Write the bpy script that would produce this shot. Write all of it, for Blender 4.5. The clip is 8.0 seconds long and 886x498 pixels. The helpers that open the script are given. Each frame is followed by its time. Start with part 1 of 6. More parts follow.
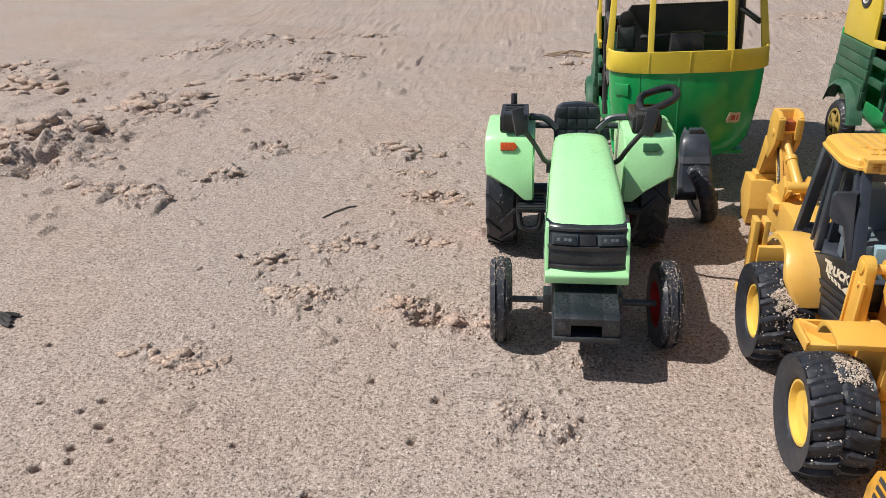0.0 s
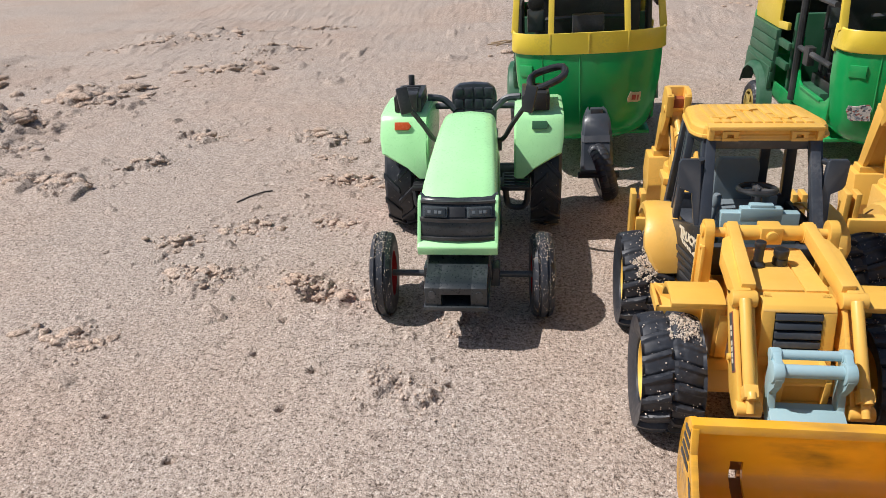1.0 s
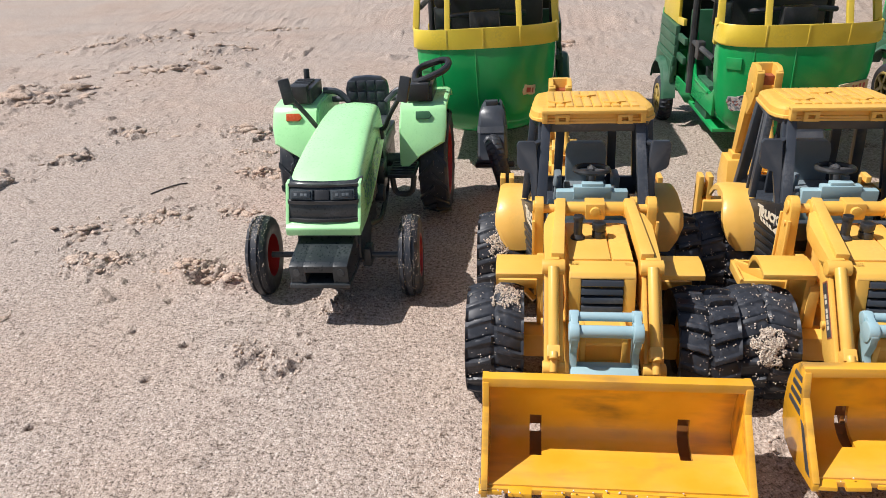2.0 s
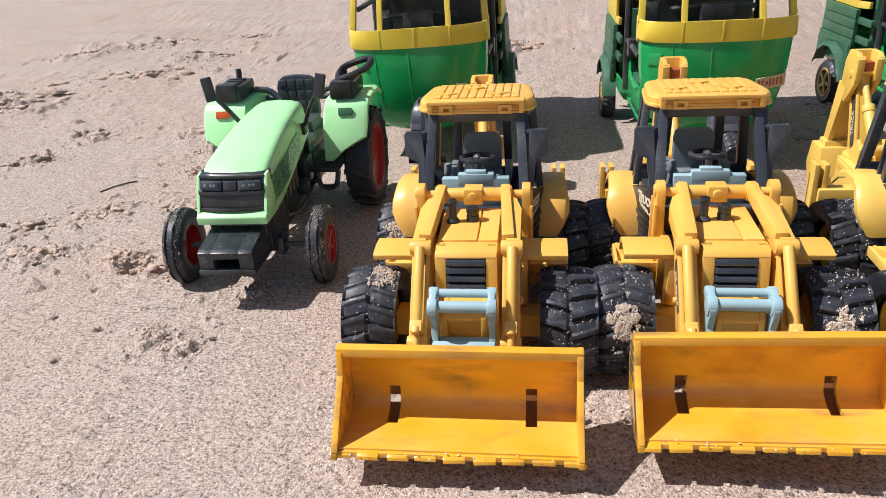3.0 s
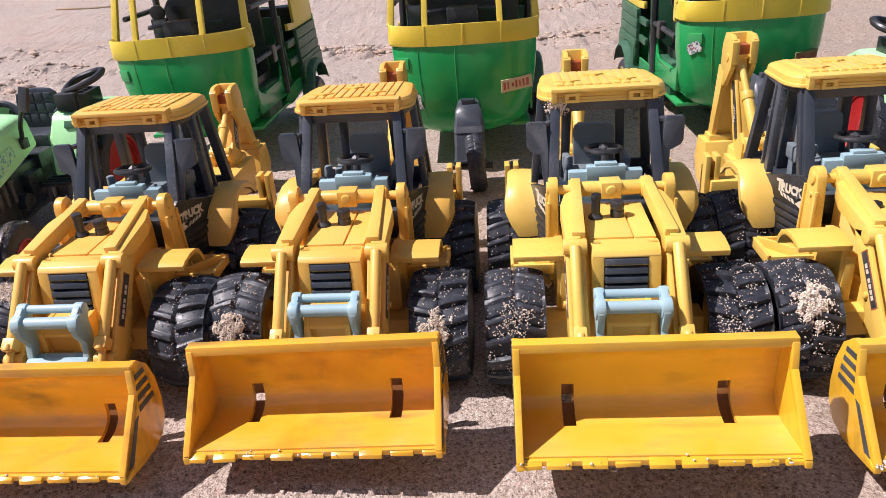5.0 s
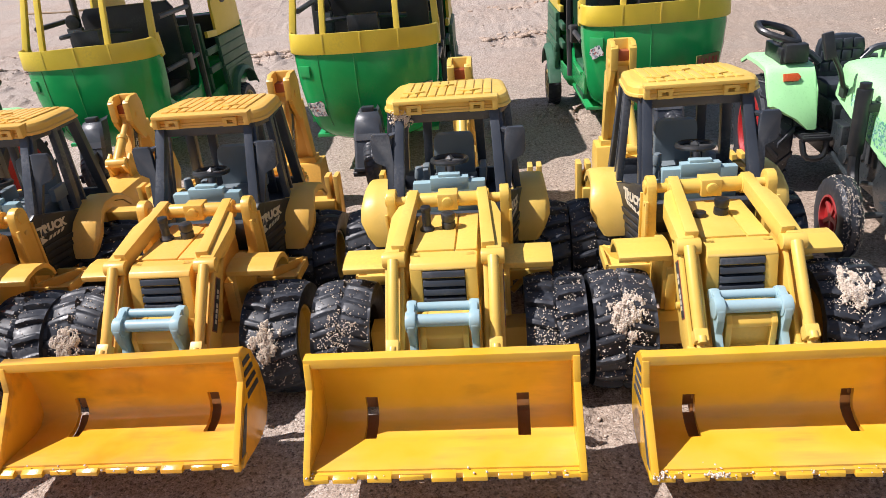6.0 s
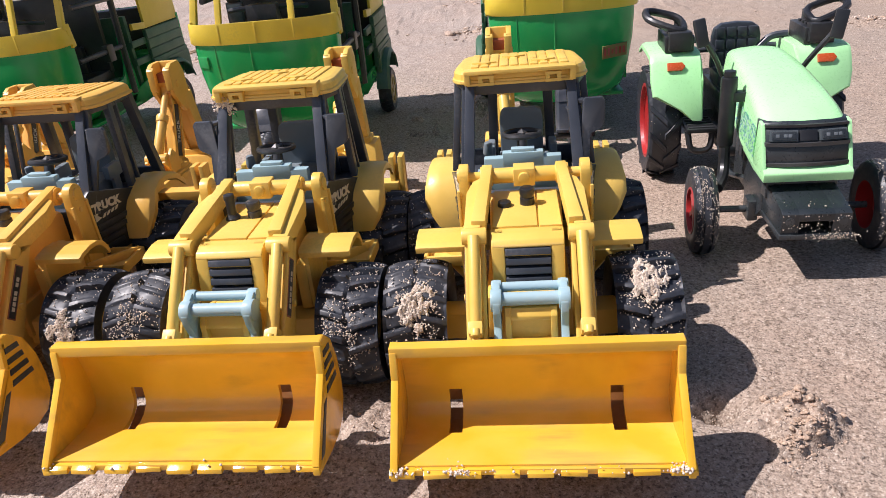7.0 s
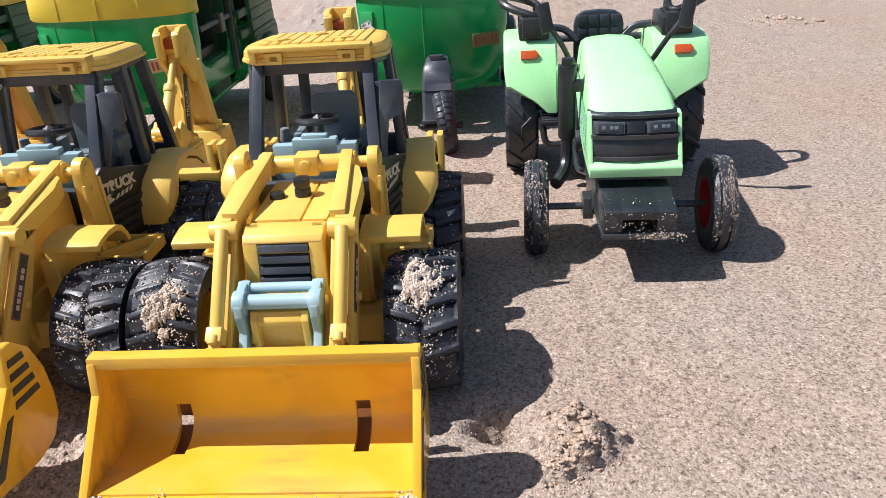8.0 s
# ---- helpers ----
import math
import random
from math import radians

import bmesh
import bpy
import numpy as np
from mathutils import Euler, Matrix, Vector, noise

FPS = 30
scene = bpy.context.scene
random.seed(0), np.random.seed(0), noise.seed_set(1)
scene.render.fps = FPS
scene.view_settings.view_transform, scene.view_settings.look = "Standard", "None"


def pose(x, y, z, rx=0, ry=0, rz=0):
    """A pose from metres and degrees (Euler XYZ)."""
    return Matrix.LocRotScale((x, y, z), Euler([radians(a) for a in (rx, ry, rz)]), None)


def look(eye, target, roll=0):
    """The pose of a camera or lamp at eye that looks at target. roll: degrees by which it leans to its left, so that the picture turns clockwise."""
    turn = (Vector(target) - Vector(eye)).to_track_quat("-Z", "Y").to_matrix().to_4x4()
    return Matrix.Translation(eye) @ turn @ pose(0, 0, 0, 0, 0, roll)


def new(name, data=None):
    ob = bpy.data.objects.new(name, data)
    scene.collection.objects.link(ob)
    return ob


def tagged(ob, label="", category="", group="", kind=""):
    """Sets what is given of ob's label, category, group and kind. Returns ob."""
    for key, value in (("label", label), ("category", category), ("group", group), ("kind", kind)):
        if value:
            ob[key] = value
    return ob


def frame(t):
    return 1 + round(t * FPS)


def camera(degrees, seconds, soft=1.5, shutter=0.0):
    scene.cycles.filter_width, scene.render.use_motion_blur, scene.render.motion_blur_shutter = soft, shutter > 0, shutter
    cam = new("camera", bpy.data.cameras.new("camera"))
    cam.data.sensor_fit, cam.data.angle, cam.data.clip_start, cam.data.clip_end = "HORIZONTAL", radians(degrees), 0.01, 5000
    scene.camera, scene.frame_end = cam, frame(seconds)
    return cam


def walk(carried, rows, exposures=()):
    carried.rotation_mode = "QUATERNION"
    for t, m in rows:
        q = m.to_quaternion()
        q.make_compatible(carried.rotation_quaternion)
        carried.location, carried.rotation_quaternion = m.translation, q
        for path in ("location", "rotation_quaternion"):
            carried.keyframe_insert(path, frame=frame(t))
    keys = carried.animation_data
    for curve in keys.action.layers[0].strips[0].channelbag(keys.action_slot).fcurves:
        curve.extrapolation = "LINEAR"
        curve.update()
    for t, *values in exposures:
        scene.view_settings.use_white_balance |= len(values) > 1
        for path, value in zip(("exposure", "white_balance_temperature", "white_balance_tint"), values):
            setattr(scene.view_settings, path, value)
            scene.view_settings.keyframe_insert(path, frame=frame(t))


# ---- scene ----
cam = camera(62.28, 8.0, soft=0.65)
PATH = [
    (0, (-0.0042, -0.0052, 0.1725), (-0.0158, 0.0837, 0.1283), -2.10),
    (0.5, (0.0202, -0.0075, 0.1698), (0.0094, 0.0814, 0.1253), -2.50),
    (1, (0.0404, -0.0117, 0.1661), (0.0306, 0.0772, 0.1214), -2.60),
    (1.5, (0.0643, -0.0198, 0.1630), (0.0559, 0.0692, 0.1180), -2.50),
    (1.7, (0.0761, -0.0225, 0.1631), (0.0679, 0.0666, 0.1183), -2.60),
    (2.8, (0.1325, -0.0382, 0.1598), (0.1224, 0.0513, 0.1165), -3.50),
    (3, (0.1419, -0.0392, 0.1588), (0.1316, 0.0503, 0.1155), -3.60),
    (3.5, (0.1681, -0.0365, 0.1573), (0.1583, 0.0530, 0.1137), -4.10),
    (4, (0.1974, -0.0338, 0.1537), (0.1895, 0.0559, 0.1105), -4.10),
    (4.5, (0.2316, -0.0336, 0.1540), (0.2248, 0.0565, 0.1110), -4.20),
    (4.7, (0.2436, -0.0324, 0.1518), (0.2373, 0.0576, 0.1088), -4.20),
    (5.8, (0.3129, -0.0292, 0.1553), (0.3071, 0.0606, 0.1117), -4.80),
    (6, (0.3209, -0.0287, 0.1538), (0.3146, 0.0611, 0.1103), -5.10),
    (6.5, (0.3579, -0.0239, 0.1501), (0.3491, 0.0658, 0.1069), -6.40),
    (7, (0.3929, -0.0209, 0.1426), (0.3831, 0.0686, 0.0992), -5.60),
    (7.5, (0.4228, -0.0106, 0.1375), (0.4144, 0.0790, 0.0940), -4.50),
    (8, (0.4471, 0.0024, 0.1285), (0.4421, 0.0920, 0.0844), -3.60),
]
walk(cam, [(t, look(eye, target, roll)) for t, eye, target, roll in PATH],
     [(0.0, -0.15, 6560, 12), (1.5, 0.02, 6520, 12), (3.5, 0.22, 6460, 18), (4.5, 0.26, 6460, 23), (6.0, 0.27, 6480, 16), (6.5, 0.27, 6480, 11), (7.0, 0.26, 6480, 20), (7.5, 0.29, 6380, 17), (8.0, 0.38, 6280, 15)])

# ---- light ----
SUN_WAY = Vector((0.71, 0.07, -1.0))
sun = new("sun", bpy.data.lights.new("sun", "SUN"))
sun.data.energy, sun.data.angle, sun.data.color = 5.0, radians(0.55), (1.0, 0.975, 0.945)
sun.matrix_world = look(-SUN_WAY * 10, (0, 0, 0))
tagged(sun, kind="structure")
world = bpy.data.worlds.new("sky")
scene.world, world.use_nodes = world, True
sky = world.node_tree.nodes.new("ShaderNodeTexSky")
sky.sky_type, sky.sun_disc = "NISHITA", False
sky.sun_elevation, sky.sun_rotation = radians(54.4), radians(-96)
backdrop = world.node_tree.nodes["Background"]
backdrop.inputs[1].default_value = 0.075
world.node_tree.links.new(sky.outputs[0], backdrop.inputs[0])


# ---- materials ----
def material(name, rough=0.5, metal=0.0, coat=0.0):
    m = bpy.data.materials.new(name)
    m.use_nodes = True
    b = m.node_tree.nodes["Principled BSDF"]
    b.inputs["Roughness"].default_value, b.inputs["Metallic"].default_value = rough, metal
    b.inputs["Coat Weight"].default_value = coat
    return m, m.node_tree.nodes, m.node_tree.links, b


def coords(nodes, links, scale):
    c, s = nodes.new("ShaderNodeTexCoord"), nodes.new("ShaderNodeMapping")
    s.inputs["Scale"].default_value = (scale, scale, scale) if not isinstance(scale, tuple) else scale
    links.new(c.outputs["Object"], s.inputs["Vector"])
    return s.outputs["Vector"]


def ramp(nodes, links, source, stops):
    r = nodes.new("ShaderNodeValToRGB")
    while len(r.color_ramp.elements) < len(stops):
        r.color_ramp.elements.new(0.5)
    for e, (at, c) in zip(r.color_ramp.elements, stops):
        e.position, e.color = at, (*c, 1) if len(c) == 3 else c
    links.new(source, r.inputs["Fac"])
    return r.outputs["Color"]


def grey(v):
    return (v, v, v)


def plastic(name, colour, dirt=(0.36, 0.27, 0.19), rough=0.38, amount=0.35, scuff=0.5, wear=None, smear=False):
    """Moulded toy plastic: slight tone drift, dusty patches, fine scratches and a soft orange-peel relief."""
    m, n, l, b = material(name, rough)
    big, fine = n.new("ShaderNodeTexNoise"), n.new("ShaderNodeTexNoise")
    big.inputs["Scale"].default_value, big.inputs["Detail"].default_value = 55, 6
    fine.inputs["Scale"].default_value, fine.inputs["Detail"].default_value = 900, 3
    info, shift = n.new("ShaderNodeObjectInfo"), n.new("ShaderNodeVectorMath")
    shift.operation = "MULTIPLY_ADD"
    l.new(info.outputs["Random"], shift.inputs[0])
    shift.inputs[1].default_value = (7.0, 3.0, 5.0)
    l.new(coords(n, l, 1.0), shift.inputs[2])
    v = shift.outputs[0]
    l.new(v, big.inputs["Vector"]), l.new(v, fine.inputs["Vector"])
    tone = ramp(n, l, big.outputs["Fac"], [(0.3, tuple(c * 0.86 for c in colour)), (0.65, colour)])
    if wear:
        patch = n.new("ShaderNodeTexNoise")
        patch.inputs["Scale"].default_value, patch.inputs["Detail"].default_value = 28, 4
        l.new(v, patch.inputs["Vector"])
        mixw = n.new("ShaderNodeMix")
        mixw.data_type = "RGBA"
        l.new(ramp(n, l, patch.outputs["Fac"], [(0.56, grey(0)), (0.68, grey(0.75))]), mixw.inputs[0])
        l.new(tone, mixw.inputs[6])
        mixw.inputs[7].default_value = (*wear, 1)
        tone = mixw.outputs[2]
    dust, mul = n.new("ShaderNodeMix"), n.new("ShaderNodeMath")
    dust.data_type, mul.operation = "RGBA", "MULTIPLY"
    l.new(ramp(n, l, big.outputs["Fac"], [(0.46 if smear else 0.52, grey(0)), (0.66 if smear else 0.75, grey(amount))]), mul.inputs[0])
    if smear:
        streak = n.new("ShaderNodeTexNoise")
        streak.inputs["Scale"].default_value, streak.inputs["Detail"].default_value = 1.0, 5
        long = n.new("ShaderNodeVectorMath")
        long.operation = "MULTIPLY"
        long.inputs[1].default_value = (45, 260, 160)
        l.new(v, long.inputs[0]), l.new(long.outputs[0], streak.inputs["Vector"])
        l.new(ramp(n, l, streak.outputs["Fac"], [(0.42, grey(0)), (0.7, grey(1))]), mul.inputs[1])
    else:
        l.new(ramp(n, l, fine.outputs["Fac"], [(0.42, grey(0)), (0.6, grey(1))]), mul.inputs[1])
    l.new(mul.outputs[0], dust.inputs[0]), l.new(tone, dust.inputs[6])
    dust.inputs[7].default_value = (*dirt, 1)
    edge, chip, worn = n.new("ShaderNodeNewGeometry"), n.new("ShaderNodeMath"), n.new("ShaderNodeMix")
    chip.operation, worn.data_type = "MULTIPLY", "RGBA"
    l.new(ramp(n, l, edge.outputs["Pointiness"], [(0.53, grey(0)), (0.62, grey(0.55))]), chip.inputs[0])
    l.new(ramp(n, l, big.outputs["Fac"], [(0.35, grey(0.15)), (0.65, grey(1))]), chip.inputs[1])
    l.new(chip.outputs[0], worn.inputs[0]), l.new(dust.outputs[2], worn.inputs[6])
    worn.inputs[7].default_value = (*[min(0.95, c * 0.8 + 0.14) for c in colour], 1)
    l.new(worn.outputs[2], b.inputs["Base Color"])
    l.new(ramp(n, l, fine.outputs["Fac"], [(0.3, grey(rough * 0.85)), (0.7, grey(min(1, rough * (1 + 0.5 * scuff))))]), b.inputs["Roughness"])
    bump = n.new("ShaderNodeBump")
    bump.inputs["Strength"].default_value, bump.inputs["Distance"].default_value = 0.15 * scuff, 0.0004
    l.new(fine.outputs["Fac"], bump.inputs["Height"]), l.new(bump.outputs[0], b.inputs["Normal"])
    return m


def sand_material(name, scale=1.0, tint=(1.0, 1.0, 1.0)):
    """Coarse beach sand: single grains of mixed colour, damp and dry patches."""
    m, n, l, b = material(name, 0.85)
    v = coords(n, l, 1.0)
    g1, g2, big, mid, pore = n.new("ShaderNodeTexVoronoi"), n.new("ShaderNodeTexVoronoi"), n.new("ShaderNodeTexNoise"), n.new("ShaderNodeTexNoise"), n.new("ShaderNodeTexNoise")
    g1.inputs["Scale"].default_value, g2.inputs["Scale"].default_value = 1750 * scale, 2700 * scale
    big.inputs["Scale"].default_value, big.inputs["Detail"].default_value = 8, 5
    mid.inputs["Scale"].default_value, mid.inputs["Detail"].default_value = 600, 2
    pore.inputs["Scale"].default_value, pore.inputs["Detail"].default_value = 820 * scale, 3
    for t in (g1, g2, big, mid, pore):
        l.new(v, t.inputs["Vector"])
    sep = n.new("ShaderNodeSeparateColor")
    l.new(g1.outputs["Color"], sep.inputs[0])
    sep2 = n.new("ShaderNodeSeparateColor")
    l.new(g2.outputs["Color"], sep2.inputs[0])
    k = lambda r, g, b_: (0.90 * r * tint[0], 0.90 * g * tint[1], 0.895 * b_ * tint[2])
    c1 = ramp(n, l, sep.outputs[0], [(0.0, k(0.10, 0.075, 0.06)), (0.07, k(0.18, 0.14, 0.115)), (0.13, k(0.43, 0.345, 0.288)), (0.62, k(0.52, 0.42, 0.35)), (0.88, k(0.61, 0.51, 0.435)), (1.0, k(0.84, 0.76, 0.68))])
    c2 = ramp(n, l, sep2.outputs[1], [(0.0, k(0.14, 0.105, 0.085)), (0.16, k(0.38, 0.30, 0.25)), (0.7, k(0.55, 0.45, 0.378)), (1.0, k(0.65, 0.56, 0.485))])
    mix = n.new("ShaderNodeMix")
    mix.data_type = "RGBA"
    mix.inputs[0].default_value = 0.4
    l.new(c1, mix.inputs[6]), l.new(c2, mix.inputs[7])
    tone = n.new("ShaderNodeMix")
    tone.data_type, tone.blend_type = "RGBA", "MULTIPLY"
    tone.inputs[0].default_value = 1.0
    l.new(mix.outputs[2], tone.inputs[6])
    l.new(ramp(n, l, big.outputs["Fac"], [(0.32, (1.0, 0.94, 0.90)), (0.44, (1.0, 0.975, 0.955)), (0.54, (1.0, 1.0, 1.0)), (0.66, (0.97, 0.985, 0.995))]), tone.inputs[7])
    # shade in the pores between grains, darkened into the colour
    pore_shade = n.new("ShaderNodeMix")
    pore_shade.data_type, pore_shade.blend_type = "RGBA", "MULTIPLY"
    pore_shade.inputs[0].default_value = 1.0
    clump = n.new("ShaderNodeMix")
    clump.data_type, clump.blend_type = "RGBA", "MULTIPLY"
    clump.inputs[0].default_value = 1.0
    l.new(tone.outputs[2], clump.inputs[6])
    l.new(ramp(n, l, mid.outputs["Fac"], [(0.34, (0.62, 0.59, 0.56)), (0.45, (0.97, 0.965, 0.96)), (0.64, (1.10, 1.10, 1.10))]), clump.inputs[7])
    l.new(clump.outputs[2], pore_shade.inputs[6])
    l.new(ramp(n, l, pore.outputs["Fac"], [(0.31, (0.26, 0.22, 0.19)), (0.40, (0.86, 0.85, 0.84)), (0.46, (0.98, 0.98, 0.98)), (0.62, (1.0, 1.0, 1.0)), (0.70, (1.10, 1.10, 1.10))]), pore_shade.inputs[7])
    damp, wet = n.new("ShaderNodeMix"), n.new("ShaderNodeMapRange")
    damp.data_type, damp.blend_type = "RGBA", "MULTIPLY"
    # an uneven damp, trodden patch about the second tractor
    squash, away, blot, drift = n.new("ShaderNodeVectorMath"), n.new("ShaderNodeVectorMath"), n.new("ShaderNodeTexNoise"), n.new("ShaderNodeMath")
    squash.operation, away.operation, drift.operation = "MULTIPLY", "DISTANCE", "MULTIPLY_ADD"
    squash.inputs[1].default_value, away.inputs[1].default_value = (1.0, 0.5, 0.0), (0.80, 0.17, 0.0)
    blot.inputs["Scale"].default_value, blot.inputs["Detail"].default_value = 4.5, 6
    drift.inputs[1].default_value = 0.5
    l.new(v, squash.inputs[0]), l.new(squash.outputs[0], away.inputs[0]), l.new(v, blot.inputs["Vector"])
    l.new(blot.outputs["Fac"], drift.inputs[0]), l.new(away.outputs["Value"], drift.inputs[2])
    l.new(drift.outputs[0], wet.inputs["Value"])
    for key, val in (("From Min", 0.60), ("From Max", 0.90), ("To Min", 1.0), ("To Max", 0.0)):
        wet.inputs[key].default_value = val
    l.new(wet.outputs[0], damp.inputs[0]), l.new(pore_shade.outputs[2], damp.inputs[6])
    damp.inputs[7].default_value = (0.82, 0.79, 0.74, 1)
    l.new(damp.outputs[2], b.inputs["Base Color"])
    packed = n.new("ShaderNodeMapRange")
    l.new(drift.outputs[0], packed.inputs["Value"])
    for key, val in (("From Min", 0.62), ("From Max", 0.94), ("To Min", 0.6), ("To Max", 0.95)):
        packed.inputs[key].default_value = val
    sub, bump, fine = n.new("ShaderNodeMath"), n.new("ShaderNodeBump"), n.new("ShaderNodeBump")
    sub.operation = "MULTIPLY_ADD"
    sub.inputs[1].default_value = -0.45
    l.new(g1.outputs["Distance"], sub.inputs[0]), l.new(pore.outputs["Fac"], sub.inputs[2])
    bump.inputs["Strength"].default_value, bump.inputs["Distance"].default_value = 1.0, 0.0006
    fine.inputs["Strength"].default_value, fine.inputs["Distance"].default_value = 1.0, 0.0006
    l.new(mid.outputs["Fac"], fine.inputs["Height"])
    l.new(packed.outputs[0], pore_shade.inputs[0]), l.new(packed.outputs[0], bump.inputs["Strength"]), l.new(packed.outputs[0], fine.inputs["Strength"])
    l.new(sub.outputs[0], bump.inputs["Height"]), l.new(fine.outputs[0], bump.inputs["Normal"]), l.new(bump.outputs[0], b.inputs["Normal"])
    return m


def rubber(name, colour=(0.026, 0.029, 0.036)):
    m, n, l, b = material(name, 0.38)
    v = coords(n, l, 1.0)
    t = n.new("ShaderNodeTexNoise")
    t.inputs["Scale"].default_value, t.inputs["Detail"].default_value = 420, 5
    l.new(v, t.inputs["Vector"])
    l.new(ramp(n, l, t.outputs["Fac"], [(0.5, colour), (0.72, tuple(c * 1.6 + 0.008 for c in colour)), (0.8, (0.20, 0.165, 0.135))]), b.inputs["Base Color"])
    l.new(ramp(n, l, t.outputs["Fac"], [(0.35, grey(0.38)), (0.7, grey(0.58))]), b.inputs["Roughness"])
    return m


def patches(name, colours, scale=380):
    """A worn printed sticker: torn blots of a few inks."""
    m, n, l, b = material(name, 0.75)
    t = n.new("ShaderNodeTexVoronoi")
    t.inputs["Scale"].default_value = scale
    l.new(coords(n, l, 1.0), t.inputs["Vector"])
    s = n.new("ShaderNodeSeparateColor")
    l.new(t.outputs["Color"], s.inputs[0])
    c = ramp(n, l, s.outputs[0], [(i / len(colours), c) for i, c in enumerate(colours)])
    c.node.color_ramp.interpolation = "CONSTANT"
    l.new(c, b.inputs["Base Color"])
    return m


SAND = sand_material("beach_sand")
GRAIN = patches("dry_sand_grains", [(0.72, 0.60, 0.48), (0.78, 0.67, 0.55), (0.62, 0.50, 0.39), (0.76, 0.64, 0.52), (0.82, 0.74, 0.64), (0.60, 0.49, 0.38), (0.80, 0.69, 0.57)], 2600)
CLOD = sand_material("dug_sand", 1.0, (1.24, 1.16, 1.08))
CRUMB = patches("sand_crumbs", [(0.58, 0.45, 0.36), (0.65, 0.52, 0.42), (0.50, 0.385, 0.30), (0.60, 0.475, 0.38), (0.68, 0.56, 0.465), (0.42, 0.315, 0.24)], 1400)
YELLOW = plastic("yellow_plastic", (0.85, 0.485, 0.085), dirt=(0.42, 0.26, 0.06), amount=0.3)
LEMON = plastic("lemon_yellow_plastic", (0.83, 0.545, 0.10), dirt=(0.40, 0.29, 0.07), amount=0.3)
BUCKETY = plastic("bucket_yellow_plastic", (0.88, 0.43, 0.02), dirt=(0.11, 0.07, 0.025), rough=0.18, amount=0.8, smear=True, wear=(0.62, 0.25, 0.015))
BUCKETL = plastic("lemon_bucket_plastic", (0.87, 0.475, 0.024), dirt=(0.15, 0.11, 0.035), rough=0.17, amount=0.5, smear=True, wear=(0.68, 0.34, 0.02))
DARK = plastic("dark_grey_plastic", (0.034, 0.042, 0.056), dirt=(0.22, 0.22, 0.22), rough=0.34, amount=0.45)
BLACK = plastic("black_plastic", (0.011, 0.012, 0.014), dirt=(0.13, 0.12, 0.11), rough=0.36, amount=0.28)
CHARCOAL = plastic("charcoal_plastic", (0.020, 0.027, 0.031), dirt=(0.14, 0.15, 0.155), rough=0.3, amount=0.45)
SLATE = plastic("slate_plastic", (0.19, 0.235, 0.26), dirt=(0.2, 0.19, 0.17), rough=0.4, amount=0.35)
BLUE = plastic("pale_blue_plastic", (0.33, 0.50, 0.54), dirt=(0.33, 0.36, 0.35), rough=0.42, amount=0.25)
GREEN = plastic("rickshaw_green_plastic", (0.006, 0.37, 0.095), dirt=(0.08, 0.30, 0.13), rough=0.21, amount=0.2)
DULLGREEN = plastic("faded_shaded_green_plastic", (0.018, 0.115, 0.052), dirt=(0.15, 0.19, 0.14), rough=0.45, amount=0.45)
BAND = plastic("canary_plastic", (0.82, 0.60, 0.05), dirt=(0.42, 0.32, 0.08), rough=0.36, amount=0.3)
LIME = plastic("lime_plastic", (0.465, 0.93, 0.435), dirt=(0.36, 0.58, 0.28), rough=0.29, amount=0.25)
RED = plastic("red_plastic", (0.42, 0.020, 0.020), dirt=(0.25, 0.09, 0.07), rough=0.4)
ORANGE = plastic("orange_lens", (0.60, 0.09, 0.015), dirt=(0.3, 0.1, 0.05), rough=0.25)
OLDLENS = plastic("dark_green_lens", (0.03, 0.12, 0.05), dirt=(0.15, 0.2, 0.12), rough=0.3)
SILVER = plastic("lamp_grey", (0.06, 0.075, 0.08), dirt=(0.3, 0.3, 0.3), rough=0.12)
GLINT = plastic("lens_glint_grey", (0.13, 0.15, 0.16), dirt=(0.3, 0.3, 0.3), rough=0.15)
RUST = plastic("rust_orange_plastic", (0.30, 0.06, 0.012), dirt=(0.2, 0.07, 0.03), rough=0.5)
SLOTSHADE = plastic("slot_shade_brown", (0.24, 0.085, 0.012), dirt=(0.28, 0.17, 0.08), rough=0.6, amount=0.6)
GOLD = plastic("gold_rim_plastic", (0.42, 0.29, 0.05), dirt=(0.25, 0.2, 0.08), rough=0.4)
PRINT = plastic("cream_print", (0.70, 0.62, 0.46), dirt=(0.35, 0.30, 0.22), rough=0.5)
WHITE = plastic("white_print", (0.72, 0.71, 0.66), dirt=(0.4, 0.36, 0.3), rough=0.5)
INK = plastic("black_print", (0.015, 0.014, 0.013), dirt=(0.1, 0.08, 0.05), rough=0.5)
REDINK = plastic("red_print", (0.42, 0.04, 0.02), dirt=(0.3, 0.12, 0.08), rough=0.5)
CREAM = plastic("plate_paper", (0.62, 0.52, 0.30), dirt=(0.3, 0.24, 0.14), rough=0.55, amount=0.5)
OLIVE = plastic("faded_plate", (0.22, 0.20, 0.05), dirt=(0.1, 0.18, 0.06), rough=0.55, amount=0.5)
TYRE = rubber("tyre_rubber")
STICKER = patches("torn_sticker", [(0.58, 0.57, 0.55), (0.08, 0.09, 0.11), (0.62, 0.60, 0.57), (0.30, 0.36, 0.40), (0.66, 0.64, 0.61), (0.34, 0.12, 0.10), (0.60, 0.58, 0.54), (0.20, 0.22, 0.26)], 950)
